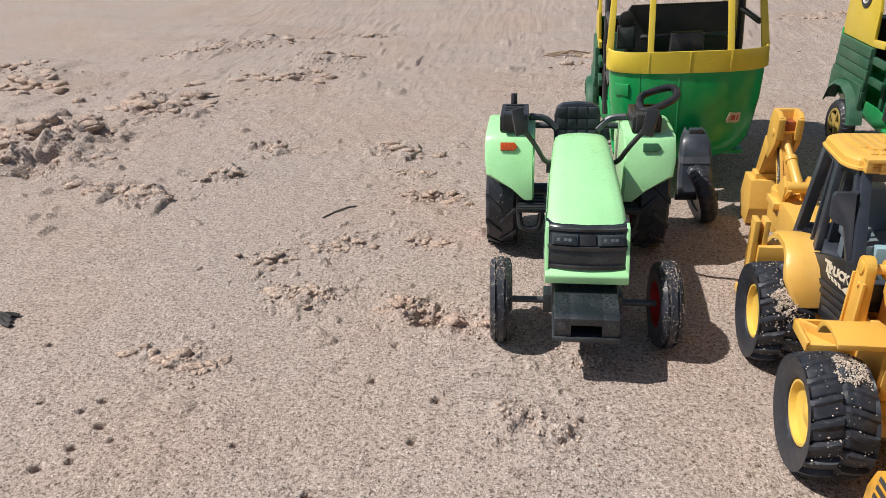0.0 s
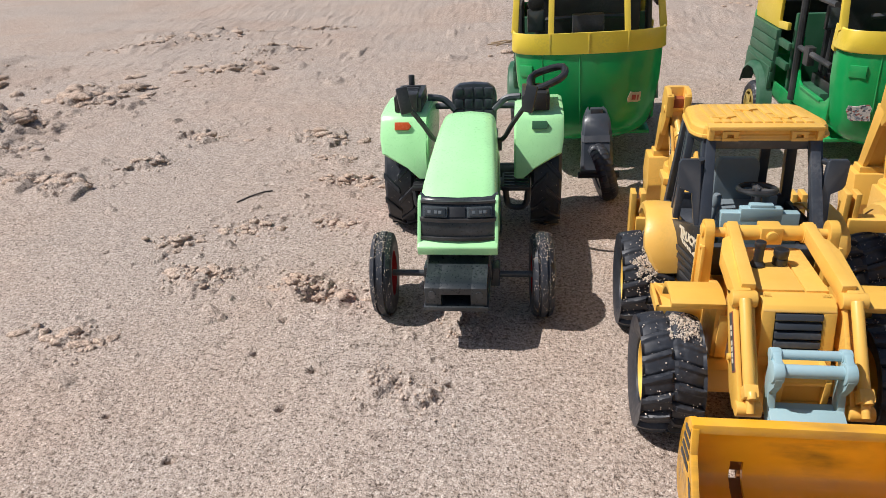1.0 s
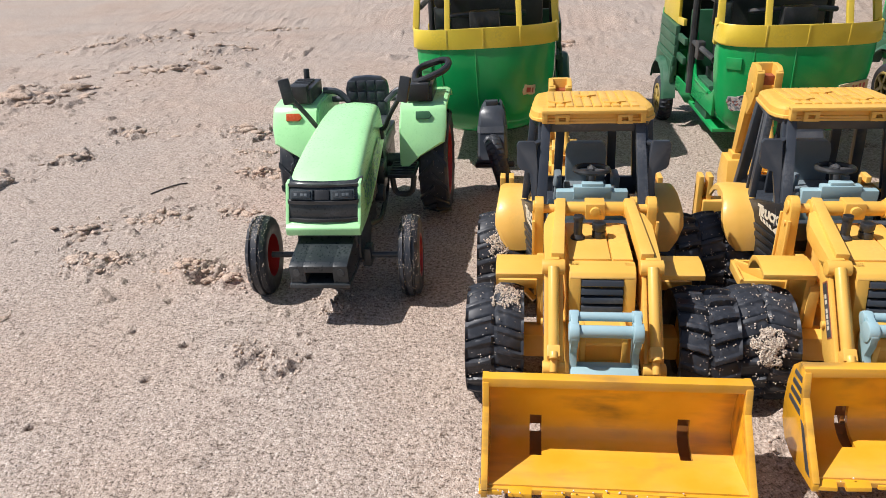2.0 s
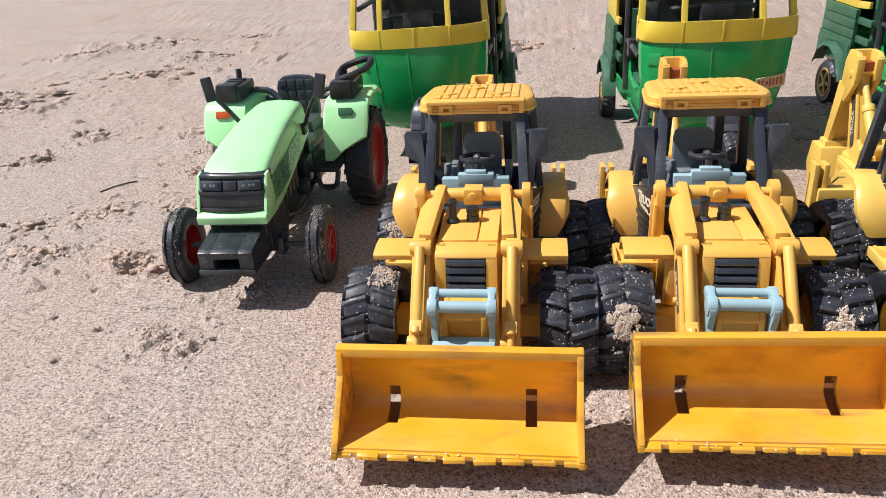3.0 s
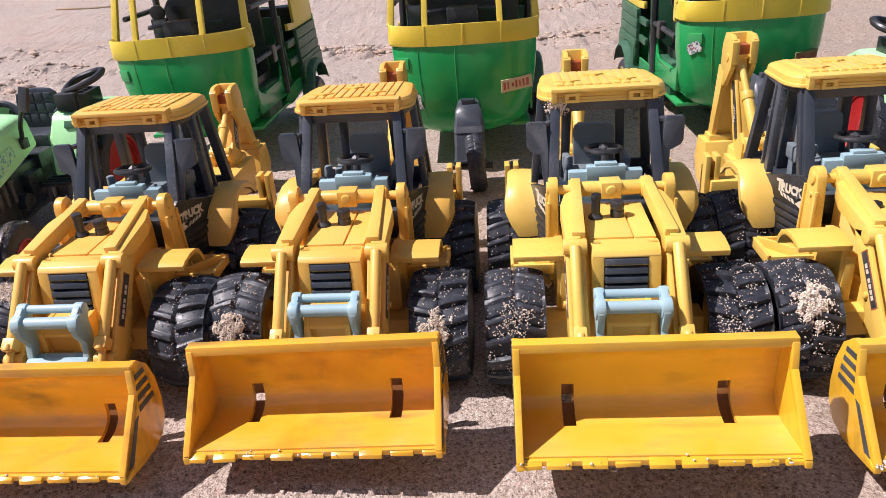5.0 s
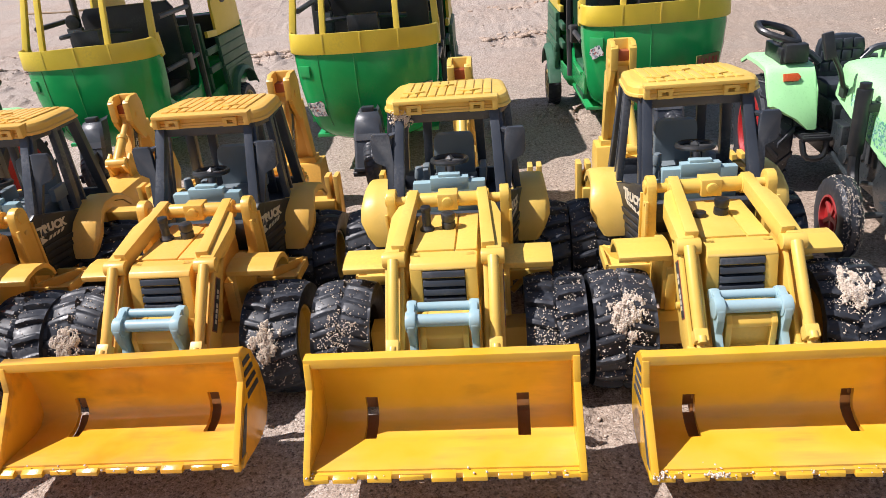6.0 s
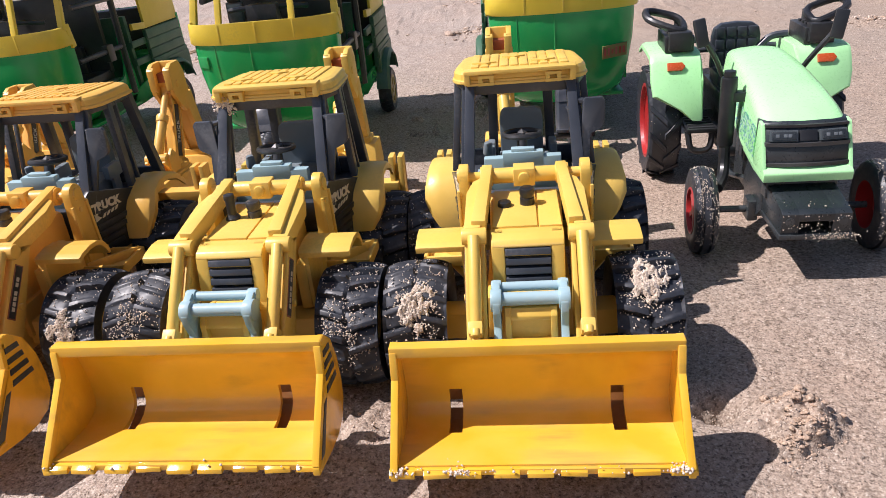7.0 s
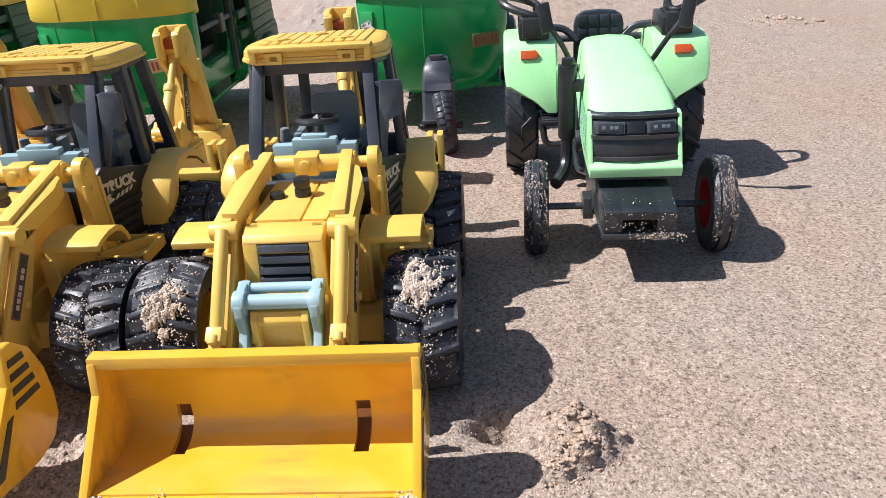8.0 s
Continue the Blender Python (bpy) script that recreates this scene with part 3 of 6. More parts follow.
def bucket_mesh(bm):
    prof = [(0, 0), (3.2, -1.2), (6.2, -5), (7.6, -11), (7.85, -17.5), (7.6, -21.5), (6.6, -24), (3.6, -26), (0.5, -26.7), (-2.6, -26.7), (-17, -24.9)]
    xs = [-36.6, -23.9, -20.3, 20.3, 23.9, 36.6]
    t = bmesh.new()
    vs = [[t.verts.new((x, y, z)) for y, z in prof] for x in xs]
    for i in range(5):
        for j in range(len(prof) - 1):
            if i in (1, 3) and j in (4, 5, 6, 7, 8):
                continue
            t.faces.new((vs[i][j], vs[i + 1][j], vs[i + 1][j + 1], vs[i][j + 1]))
    bmesh.ops.recalc_face_normals(t, faces=t.faces[:])
    bmesh.ops.solidify(t, geom=t.faces[:], thickness=1.5)
    add(bm, t)
    box(bm, -37.5, 37.5, -1.8, 1.6, -1.6, 1.4, 0.5)
    plate = [(-1.6, 1.2), (2, 1.2), (6.6, -3), (9.2, -10), (9.7, -18), (8.8, -23.6), (5.0, -27.8), (-1.0, -29), (-8, -28.4), (-19.4, -26.2), (-19.2, -24.2), (-3.2, -8.6), (-2.6, -7.2), (-1.6, -6.4)]
    for s in (-1, 1):
        prism(bm, plate, s * 35.9, s * 37.7, 0.35)
        beam(bm, (s * 36.7, -18.4, -24.4), (s * 36.7, -2.6, -7.6), 2.0, 2.2, 0.6)
        beam(bm, (s * 36.7, -2.7, -8.2), (s * 36.7, -1.0, 0.0), 2.0, 2.2, 0.6)
    box(bm, -37, 37, -17.9, -14, -25.8, -24.0, 0.3)


def tooth_mesh(bm):
    prism(bm, [(-2.5, -0.7), (-2.2, 0.4), (-0.6, 1.1), (2.2, 1.15), (2.2, -0.9), (-2.1, -0.9)], -3.3, 3.3, 0.45)


def backhoe(place, lift, push, boom_top, stub, seed, label, sandy, paint=YELLOW, skew=0.0, tilt=0.0, cakes=(None, None)):
    root = thing("toy_backhoe_loader", place, label, "toy digger", "row of toy backhoe loaders")

    def chassis(bm):
        box(bm, -11, 11, -26, 76, 13, 36, 1.0)
        for x0, x1 in ((-7.4, -5.6), (5.6, 7.4)):
            prism(bm, [(-37.4, 22.5), (-37.6, 33.6), (-36.2, 35.8), (-24, 36.4), (-24, 21), (-34, 21)], x0, x1, 0.5)
        prism(bm, [(-36.0, 31.4), (-37.3, 32.2), (-37.3, 33.4), (-36.0, 35.5), (-24.2, 36.1), (-24.2, 31)], -6.0, 6.0, 0.4)
        prism(bm, [(-35.2, 22), (-35.4, 31.8), (-24, 32), (-24, 21)], -6.0, 6.0, 0.4)
        prism(bm, [(-37.1, 22.6), (-37.2, 25.2), (-30, 25.2), (-30, 21.3)], -6.0, 6.0, 0.4)
    part("chassis", "chassis", chassis, paint, root)
    for y, z in ((-14, 19), (49, 19)):
        part("axle", "axle", lambda bm: box(bm, -27, 27, -4.5, 4.5, -4.5, 4.5, 1.0), paint, root, pose(0, y, z))

    def rail(bm):
        box(bm, 11, 13.0, -20, 30, 18, 30, 0.8)
        box(bm, 16.5, 20.0, -2, 26, 22, 40, 0.8)

    def strut(bm):
        beam(bm, (17.5, -8, 40), (17.5, -8, 24), 3.5, 9, 0.6)
    for s in (Matrix.Identity(4), MIRROR):
        part("frame_rail", "rail", rail, paint, root, s)
        part("mudguard_strut", "strut", strut, paint, root, s)

    def hood(bm):
        rings = []
        for y, w, z0, z1, c in ((-23.6, 10.0, 31, 48.6, 1.0), (-21.6, 10.5, 31, 50.2, 1.4), (-18.2, 10.8, 31, 51.2, 1.6), (-4, 11.2, 31, 51.0, 1.6), (16, 11.8, 31, 50.4, 1.6)):
            rings.append([(-w, y, z0), (-w, y, z1 - c), (-w + c * 0.3, y, z1 - c * 0.3), (-w + c, y, z1), (w - c, y, z1), (w - c * 0.3, y, z1 - c * 0.3), (w, y, z1 - c), (w, y, z0)])
        loft(bm, rings)
        post = [(-27.2, 32), (-24.2, 49.0), (-23.2, 50.6), (-20.6, 51.7), (-17.6, 52.0), (-17.6, 32)]
        prism(bm, post, -10.6, -6.7, 0.8)
        prism(bm, post, 6.7, 10.6, 0.8)
        prism(bm, [(-24.3, 48.9), (-24.1, 49.6), (-23.1, 50.7), (-20.6, 51.7), (-17.6, 52.0), (-17.6, 48)], -10.4, 10.4, 0.6)
        prism(bm, [(-27.4, 32), (-26.8, 34.8), (-20, 34.8), (-20, 32)], -10.6, 10.6, 0.5)
    h = part("hood", "hood", hood, paint, root)
    part("bonnet_panel", "bonnet_a", lambda bm: box(bm, -10.2, 3.2, -15.8, 13, 49.8, 51.9, 0.4), paint, h)
    part("bonnet_panel", "bonnet_b", lambda bm: box(bm, 3.8, 10.4, -15.8, 13, 49.8, 51.8, 0.4), paint, h)

    def grille(bm):
        box(bm, -6.8, 6.8, -0.4, 0.4, -1, 15.0, 0.2, pose(0, -25.2, 34.6, -11))
    g = part("grille", "grille", grille, BLACK, root)

    def slat(bm):
        prism(bm, [(-1.9, 0), (-1.7, 1.8), (0.2, 2.4), (0.2, 0.0)], -6.6, 6.6, 0.35)
    for k in range(5):
        part("slat", "slat", slat, DARK, g, pose(0, -25.5 + k * 0.55, 34.9 + k * 2.85, -11))

    def stack(bm):
        rod(bm, (0, 0, 49.5), (0, 0, 52.6), 2.5, n=20, b=0.4)
        rod(bm, (0, 0, 52.5), (0, 0, 53.6), 2.2, 1.6, n=20)
        rod(bm, (0, 0, 51), (0, 0, 60.2), 1.5, n=20, b=0.3)
        rod(bm, (0, 0, 58.6), (0, 0, 60.4), 1.75, n=20, b=0.3)

    def short(bm):
        rod(bm, (0, 0, 49.5), (0, 0, 53.6), 2.2, n=20, b=0.9)

    def cleaner(bm):
        rod(bm, (0, 0, 49.5), (0, 0, 54.2), 2.35, n=20, b=0.4)
        rod(bm, (0, 0, 54.0), (0, 0, 54.8), 1.95, n=20)
        rod(bm, (0, 0, 54.6), (0, 0, 57.4), 2.35, n=20, b=0.7)
    part("exhaust_pipe", "short" if stub else "stack", short if stub else stack, BLACK, root, pose(-6.6, 0, 0), "broken-off black exhaust stub" if stub else "")
    part("air_cleaner", "cleaner", cleaner, BLACK, root, pose(0.6, 1.2, 0))

    def tower(bm):
        a = [(math.cos(q) * 3.9 + 14, math.sin(q) * 3.9 + 57.6) for q in [radians(d) for d in range(0, 181, 20)]]
        prism(bm, a + [(8.2, 24), (20.5, 24)], 18.2, 21.4, 0.6)
        rod(bm, (21.2, 14, 57.6), (22.1, 14, 57.6), 2.3, n=20, b=0.3)
        prism(bm, [(8.6, 54), (9.8, 54), (10.8, 26), (9.2, 26)], 21.2, 22.2, 0.25)
        prism(bm, [(17.4, 54), (18.4, 54), (20.0, 26), (18.6, 26)], 21.2, 22.2, 0.25)
        for z in (51.6, 35.0):
            rod(bm, (21.2, 13.6, z), (22.0, 13.6, z), 0.9, n=12)

    def arm(bm):
        # upper rib from the cross tube to the knee, then its wide outer flange
        beam(bm, (12.0, 15.5, 58.2), (14.2, -19.2, 53.0), 3.4, 5.0, 0.6, 4.2, 5.6)
        t = bmesh.new()
        top = [(12.6, 10.0, 58.6), (16.6, 7.0, 58.0), (18.4, 0.0, 57.0), (18.4, -20.6, 54.0), (13.6, -20.6, 54.2)]
        vs = [[t.verts.new((x, y, z - d)) for x, y, z in top] for d in (0, 5.4)]
        t.faces.new(vs[0]), t.faces.new(vs[1])
        for i in range(5):
            t.faces.new((vs[0][i], vs[0][(i + 1) % 5], vs[1][(i + 1) % 5], vs[1][i]))
        bmesh.ops.recalc_face_normals(t, faces=t.faces[:])
        soften(t, 0.6)
        add(bm, t)
        # lower leg: two cheeks and a web
        leg = [(-12.6, 50.4), (-18.6, 52.4), (-21.6, 50.4), (-41.4, 26.4), (-41, 23.6), (-35.5, 22.0), (-29.6, 25.0)]
        prism(bm, leg, 17.0, 18.4, 0.4)
        prism(bm, leg, 12.4, 13.8, 0.4)
        prism(bm, [(-15.4, 48.4), (-18.8, 50.6), (-39.2, 26.2), (-34.6, 23.8)], 13.2, 17.6, 0.3)
        rod(bm, (11.8, -20.8, 51.4), (19.2, -20.8, 51.4), 2.55, n=20, b=0.5)
        rod(bm, (11.9, -40.4, 25.6), (19.0, -40.4, 25.6), 2.3, n=18, b=0.4)

    def cylinder(bm):
        rod(bm, (15.6, -22.6, 52.4), (15.6, -40.2, 31.2), 1.75, n=18, b=0.3)
        rod(bm, (15.6, -39.6, 31.8), (15.6, -44.0, 26.6), 1.2, n=16, b=0.2)
        box(bm, 13.6, 17.6, -1.6, 2.2, -2.2, 2.2, 0.5, pose(0, -40.4, 31.2, 40))
        rod(bm, (15.6, -41.4, 32.4), (15.6, -43.2, 31.0), 1.4, n=14, b=0.3)
        rod(bm, (18.2, -26.6, 34.2), (19.4, -26.6, 34.2), 1.1, n=12, b=0.2)

    for s in (Matrix.Identity(4), MIRROR):
        part("link_tower", "tower", tower, paint, root, s)
        part("loader_arm", "arm", arm, paint, root, s)
        part("lift_cylinder", "cylinder", cylinder, paint, root, s)

    def cross(bm):
        rod(bm, (-19, 14, 56.9), (19, 14, 56.9), 1.7, n=20)
        rod(bm, (-10.6, 14, 56.9), (10.6, 14, 56.9), 2.6, n=24, b=0.4)
        box(bm, -3.5, 3.5, 10.6, 17.2, 54.0, 60.0, 0.7)
        rod(bm, (0, 10.9, 57.2), (0, 9.3, 57.2), 1.9, n=20, b=0.5)
        for s in (-1, 1):
            rod(bm, (s * 10.2, 14, 56.9), (s * 14.4, 14, 56.9), 3.3, n=24, b=0.4)
    part("cross_tube", "cross", cross, paint, root)

    def link(bm):
        for s in (-1, 1):
            prism(bm, [(-28.0, 39.4), (-29.2, 41.2), (-32, 41.4), (-36.0, 40.8), (-38.6, 38.4), (-39.0, 35.4), (-38.0, 30.6), (-41, 26.6), (-46.5, 24.8), (-44, 22.0), (-38, 23.5), (-32.6, 30.5), (-31.2, 35.0), (-28.4, 37)], *sorted((s * 8.4, s * 10.6)), 0.6)
            rod(bm, (s * 8.0, -35.2, 37.8), (s * 11.2, -35.2, 37.8), 3.3, n=20, b=0.6)
            rod(bm, (s * 8.0, -30.4, 39.4), (s * 11.0, -30.4, 39.4), 2.0, n=18, b=0.4)
        rod(bm, (-9, -30.4, 39.4), (9, -30.4, 39.4), 1.45, n=18)
        rod(bm, (-9, -35, 38.0), (9, -35, 38.0), 1.95, n=18)
        box(bm, -10.4, 10.4, -47.5, -40.5, 23.0, 27.0, 0.7)
        box(bm, -10.0, 10.0, -42, -37.6, 22.6, 25.4, 0.6)
    part("bucket_link", "link", link, BLUE, root, pose(0, -42, 24.5, {1: 22, 2: 9, 3: 11}.get(seed, 0)) @ pose(0, 42, -24.5))

    bk = part("bucket", "bucket", bucket_mesh, BUCKETL if paint is LEMON else BUCKETY, root, pose(skew, push, lift, 0, tilt, 0) @ Matrix.Diagonal((0.981, 1, 1, 1)))

    # brown plates behind each slot: its shade put in as colour
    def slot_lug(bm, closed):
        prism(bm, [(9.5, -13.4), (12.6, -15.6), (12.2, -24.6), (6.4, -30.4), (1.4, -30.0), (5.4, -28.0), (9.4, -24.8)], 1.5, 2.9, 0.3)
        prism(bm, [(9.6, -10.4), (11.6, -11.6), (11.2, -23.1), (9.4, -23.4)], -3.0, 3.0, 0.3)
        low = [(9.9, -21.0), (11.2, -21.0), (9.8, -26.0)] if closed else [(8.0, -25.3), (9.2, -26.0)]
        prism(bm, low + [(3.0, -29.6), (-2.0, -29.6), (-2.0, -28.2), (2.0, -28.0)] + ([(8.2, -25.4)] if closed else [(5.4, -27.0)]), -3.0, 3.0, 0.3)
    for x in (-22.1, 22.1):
        part("slot_lug", f"slot_lug{x > 0}", lambda bm: slot_lug(bm, x > 0), SLOTSHADE, bk, pose(x, 0, 0), "brown plates standing for the shade in the slot")
    jog = random.Random(seed * 7 + 1)
    for k in range(9):
        part("tooth", "tooth", tooth_mesh, BUCKETL if paint is LEMON else BUCKETY, bk, pose(-34.8 + k * 8.7 + jog.uniform(-0.5, 0.5), -16.6 + jog.uniform(-0.4, 0.5), -25.0 + jog.uniform(-0.12, 0.05), 0, 0, jog.uniform(-4, 4)))

    def stripe(bm):
        for k in range(4):
            prism(bm, [(-1.0 - k * 0.6, -2.0 - k * 3.2), (4.0 + k * 0.5, -1.6 - k * 3.2 - 1.0), (4.2 + k * 0.5, -3.0 - k * 3.2 - 1.2), (-1.4 - k * 0.7, -3.6 - k * 3.2)], 37.5, 37.95, 0.0)
        prism(bm, [(-7.0, -13.8), (-4.8, -13.6), (-13.6, -24), (-16.6, -23.8)], 37.5, 37.9, 0.0)
    for s in (Matrix.Identity(4), MIRROR):
        part("warning_stripe", "stripe", stripe, INK, bk, s)

    def arm_print(bm, grow, x):
        d, q = Vector((-0.645, -0.764)), Vector((0.764, -0.645))
        c = Vector((-26.6, 39.6))
        prism(bm, [tuple(c + d * u * (8.6 + grow) + q * v * (1.4 + grow)) for u, v in ((-1, -1), (-1, 1), (1, 1), (1, -1))], 18.3, x, 0.0)

    def print_bar(bm):
        beam(bm, (18.7, 0, 0), (18.7, -0.9, -1.066), 0.1, 1.3, 0.0)
    for s in (Matrix.Identity(4), MIRROR):
        edge = part("print_border", "arm_border", lambda bm: arm_print(bm, 0.45, 18.55), RUST, root, s)
        part("print_strip", "arm_print", lambda bm: arm_print(bm, 0.0, 18.65), INK, edge)
        for k in range(6):
            part("print_bar", "print_bar", print_bar, PRINT, edge, pose(0, -23.4 - k * 1.15 - (0.7 if k > 1 else 0), 43.4 - k * 1.36 - (0.8 if k > 1 else 0)))

    # cab
    def cab(bm):
        for s in (-1, 1):
            beam(bm, (s * 19.2, 20.5, 46), (s * 17.2, 37.6, 82), 3.9, 3.6, 0.5, 3.3, 3.2)
            beam(bm, (s * 21.4, 22.4, 46), (s * 19.4, 38.8, 82), 1.3, 2.6, 0.3)
            beam(bm, (s * 25.4, 44, 44), (s * 21.9, 48, 82), 2.6, 3.2, 0.5)
            beam(bm, (s * 25.6, 49.6, 46), (s * 21.9, 53, 82), 1.6, 1.2, 0.3)
            beam(bm, (s * 23.0, 72, 41), (s * 19.6, 66.5, 82), 4.0, 3.4, 0.6)
            beam(bm, (s * 11.4, 67.5, 42), (s * 10.2, 66, 82), 3.6, 2.2, 0.5)
            beam(bm, (s * 18.6, 37, 81.4), (s * 22.0, 48, 81.4), 2.4, 2.4, 0.4)
            beam(bm, (s * 22.0, 47, 81.4), (s * 20.0, 68, 81.0), 2.4, 2.4, 0.4)
            beam(bm, (s * 19.2, 20, 43), (s * 25.8, 46, 43), 2.2, 4.4, 0.5)
            beam(bm, (s * 25.8, 45, 43), (s * 23.6, 72, 43), 2.2, 4.4, 0.5)
        box(bm, -19.6, 19.6, 37.0, 39.8, 78.4, 82.8, 0.5)
        box(bm, -18.5, 18.5, 65, 68, 78, 82.2, 0.4)
        box(bm, -19.5, 19.5, 22, 72, 36, 41.5, 0.6)
        box(bm, -18.6, 18.6, 18.2, 22.0, 42, 49.0, 0.6)
        box(bm, -22.5, 22.5, 69.5, 71.6, 40, 48, 0.5)
    part("cab_frame", "cab", cab, DARK, root, label="scuffed dark grey cab frame")

    def door(bm):
        prism(bm, [(0, 30), (0, 54), (2.2, 55.4), (26.4, 48.0), (26.4, 42), (20, 34), (17, 28), (6, 28)], -1.0, 1.0, 0.4)
        for k in range(4):
            box(bm, 0.8, 1.6, 1.2, 12.0 + k * 1.6, 31.2 + k * 2.9, 33.1 + k * 2.9, 0.35)

    def tick(bm):
        prism(bm, [(1.2, 46.4), (1.2, 43.2), (4.4, 43.9)], 1.05, 1.25, 0.0)

    def dash_mark(bm):
        prism(bm, [(0, 0), (1.3, 0.15), (2.5, 1.55), (1.2, 1.4)], 1.05, 1.25, 0.0)
    for s in (1, -1):
        hinge = pose(s * 19.9, 19.6, 0, 0, 0, -s * 14)
        d = part("door", "door", door, BLACK, root, hinge if s > 0 else hinge @ MIRROR)
        face = lambda y, z: hinge @ pose(s * 1.15, y, z) @ pose(0, 0, 0, 90, 0, s * 90) @ pose(0, 0, 0, 0, 0, -s * 5)
        words(root, "T", 6.0, face(2.6 if s > 0 else 14.0, 47.6), PRINT, bold=0.25)
        words(root, "RUCK", 4.4, face(9.2 if s > 0 else 7.4, 48.0), PRINT, bold=0.25)
        part("print_mark", "tick", tick, PRINT, d)
        for k in range(4):
            part("print_mark", "dash_mark", dash_mark, PRINT, d, pose(0, 4.6 + k * 2.2, 43.6 + k * 0.2))

    def roof(bm):
        def ring(i, z):
            f, q = 36.0 + i * 0.8, 71.6 - i * 1.3
            half = [(18.4 - i * 0.5, f), (20.4 - i * 0.7, f + 0.7), (22.4 - i * 0.9, f + 3.4), (23.3 - i, f + 7.4), (23.3 - i, f + 10), (21.9 - i, q - 6), (21.3 - i, q - 2.6), (19.2 - i, q - 0.6), (16.4 - i, q)]
            out = half + [(-x, y) for x, y in half[::-1]]
            return [(x, y, z - 0.052 * (y - 35)) for x, y in out]
        loft(bm, [ring(0.7, 82.5), ring(0.0, 82.6), ring(-0.3, 83.0), ring(-0.2, 83.8), ring(0.25, 84.1), ring(0.5, 86.0), ring(1.1, 86.9), ring(2.3, 87.5), ring(3.0, 87.6)])
        # fascia: a proud surround and a sunk front panel
        for x0, x1 in ((-18.9, -16.9), (16.9, 18.9)):
            box(bm, x0, x1, 33.7, 38, 82.6, 86.9, 0.35)
        box(bm, -18.9, 18.9, 33.5, 38.5, 86.1, 87.5, 0.35)
        box(bm, -18.2, 18.2, 35.4, 38.2, 82.0, 82.95, 0.3)
    r = part("roof", "roof", roof, paint, root, sharp=24)

    def rib_part(y0, y1):
        return lambda bm: box(bm, -1.32, 1.32, y0, y1, -0.9, 0.62, 0.25, pose(0, 0, 89.35, -2.98))
    for k in range(10):
        cut = (46.5, 43.0, 45.2, 54.0, 57.4, 55.2, 50.0, 42.6, 45.4, 43.8)[k]
        part("roof_rib", f"roof_rib_a{k}", rib_part(38.6, cut), paint, r, pose(-15.3 + k * 3.4, 0, 0))
        part("roof_rib", f"roof_rib_b{k}", rib_part(cut + 0.7, 66.0), paint, r, pose(-15.3 + k * 3.4, 0, 0))

    def roof_tab(bm):
        prism(bm, [(-4.4, -0.3), (-1.2, -1.0), (0.4, -1.9), (1.3, -0.8), (4.2, 0.4), (1.4, 1.0), (-0.2, 1.8), (-1.4, 0.8)], -0.8, 1.0, 0.25, "z")
    for x, y in ((-11.9, 44.4), (-1.7, 55.8), (8.5, 43.9)):
        part("roof_tab", "roof_tab", roof_tab, paint, r, pose(x, y, 89.45 - 0.052 * y))

    def lamp(bm):
        for x in (-1.9, 1.9):
            box(bm, x - 0.75, x + 0.75, 34.2, 38, 82.6, 85.6, 0.25)
        box(bm, -2.75, 2.75, 34.05, 37.8, 84.6, 85.75, 0.25)
        box(bm, -2.75, 2.75, 34.05, 37.8, 82.2, 83.3, 0.25)
    for x in (-11.4, 11.4):
        part("work_lamp", "work_lamp", lamp, paint, r, pose(x, 0, 0))

    def dash(bm):
        box(bm, -13.4, 13.0, 24.8, 28.4, 42, 59.2, 0.6)
        box(bm, -7.0, 7.0, 24.6, 28.0, 56, 61.0, 0.6)
        box(bm, -4.0, 4.0, 25.0, 28.0, 60, 62.2, 0.6)
        box(bm, -16.2, -11.4, 27.6, 34, 44, 52.6, 0.8)
    part("dashboard", "dash", dash, BLUE, root)

    def armrest(bm):
        box(bm, 10.2, 13.0, 50, 60, 49.4, 55.2, 0.9)
        box(bm, 10.8, 12.4, 53, 58, 41, 50, 0.5)
    for s in (Matrix.Identity(4), MIRROR):
        part("armrest", "armrest", armrest, SLATE, root, s)

    def steering(bm):
        t = bmesh.new()
        rings = []
        for i in range(28):
            a = 2 * math.pi * i / 28
            rings.append([t.verts.new(((6.3 + 0.95 * math.cos(b)) * math.cos(a), (6.3 + 0.95 * math.cos(b)) * math.sin(a), 1.0 * math.sin(b))) for b in [2 * math.pi * j / 8 for j in range(8)]])
        for i in range(28):
            for j in range(8):
                t.faces.new((rings[i][j], rings[(i + 1) % 28][j], rings[(i + 1) % 28][(j + 1) % 8], rings[i][(j + 1) % 8]))
        bmesh.ops.recalc_face_normals(t, faces=t.faces[:])
        t.transform(pose(0, 34, 64.6, -6))
        add(bm, t)
        for a in (90, 210, 330):
            rod(bm, pose(0, 34, 64.6, -6) @ Vector((0, 0, -0.4)), pose(0, 34, 64.6, -6) @ Vector((6.2 * math.cos(radians(a)), 6.2 * math.sin(radians(a)), 0)), 0.8, n=8)
        rod(bm, (0, 34, 64.6), (0, 30, 52), 1.7, 2.2, n=14)
        ball(bm, (0, 34, 64.4), 2.0, 1)
    part("steering_wheel", "steering", steering, BLACK, root)

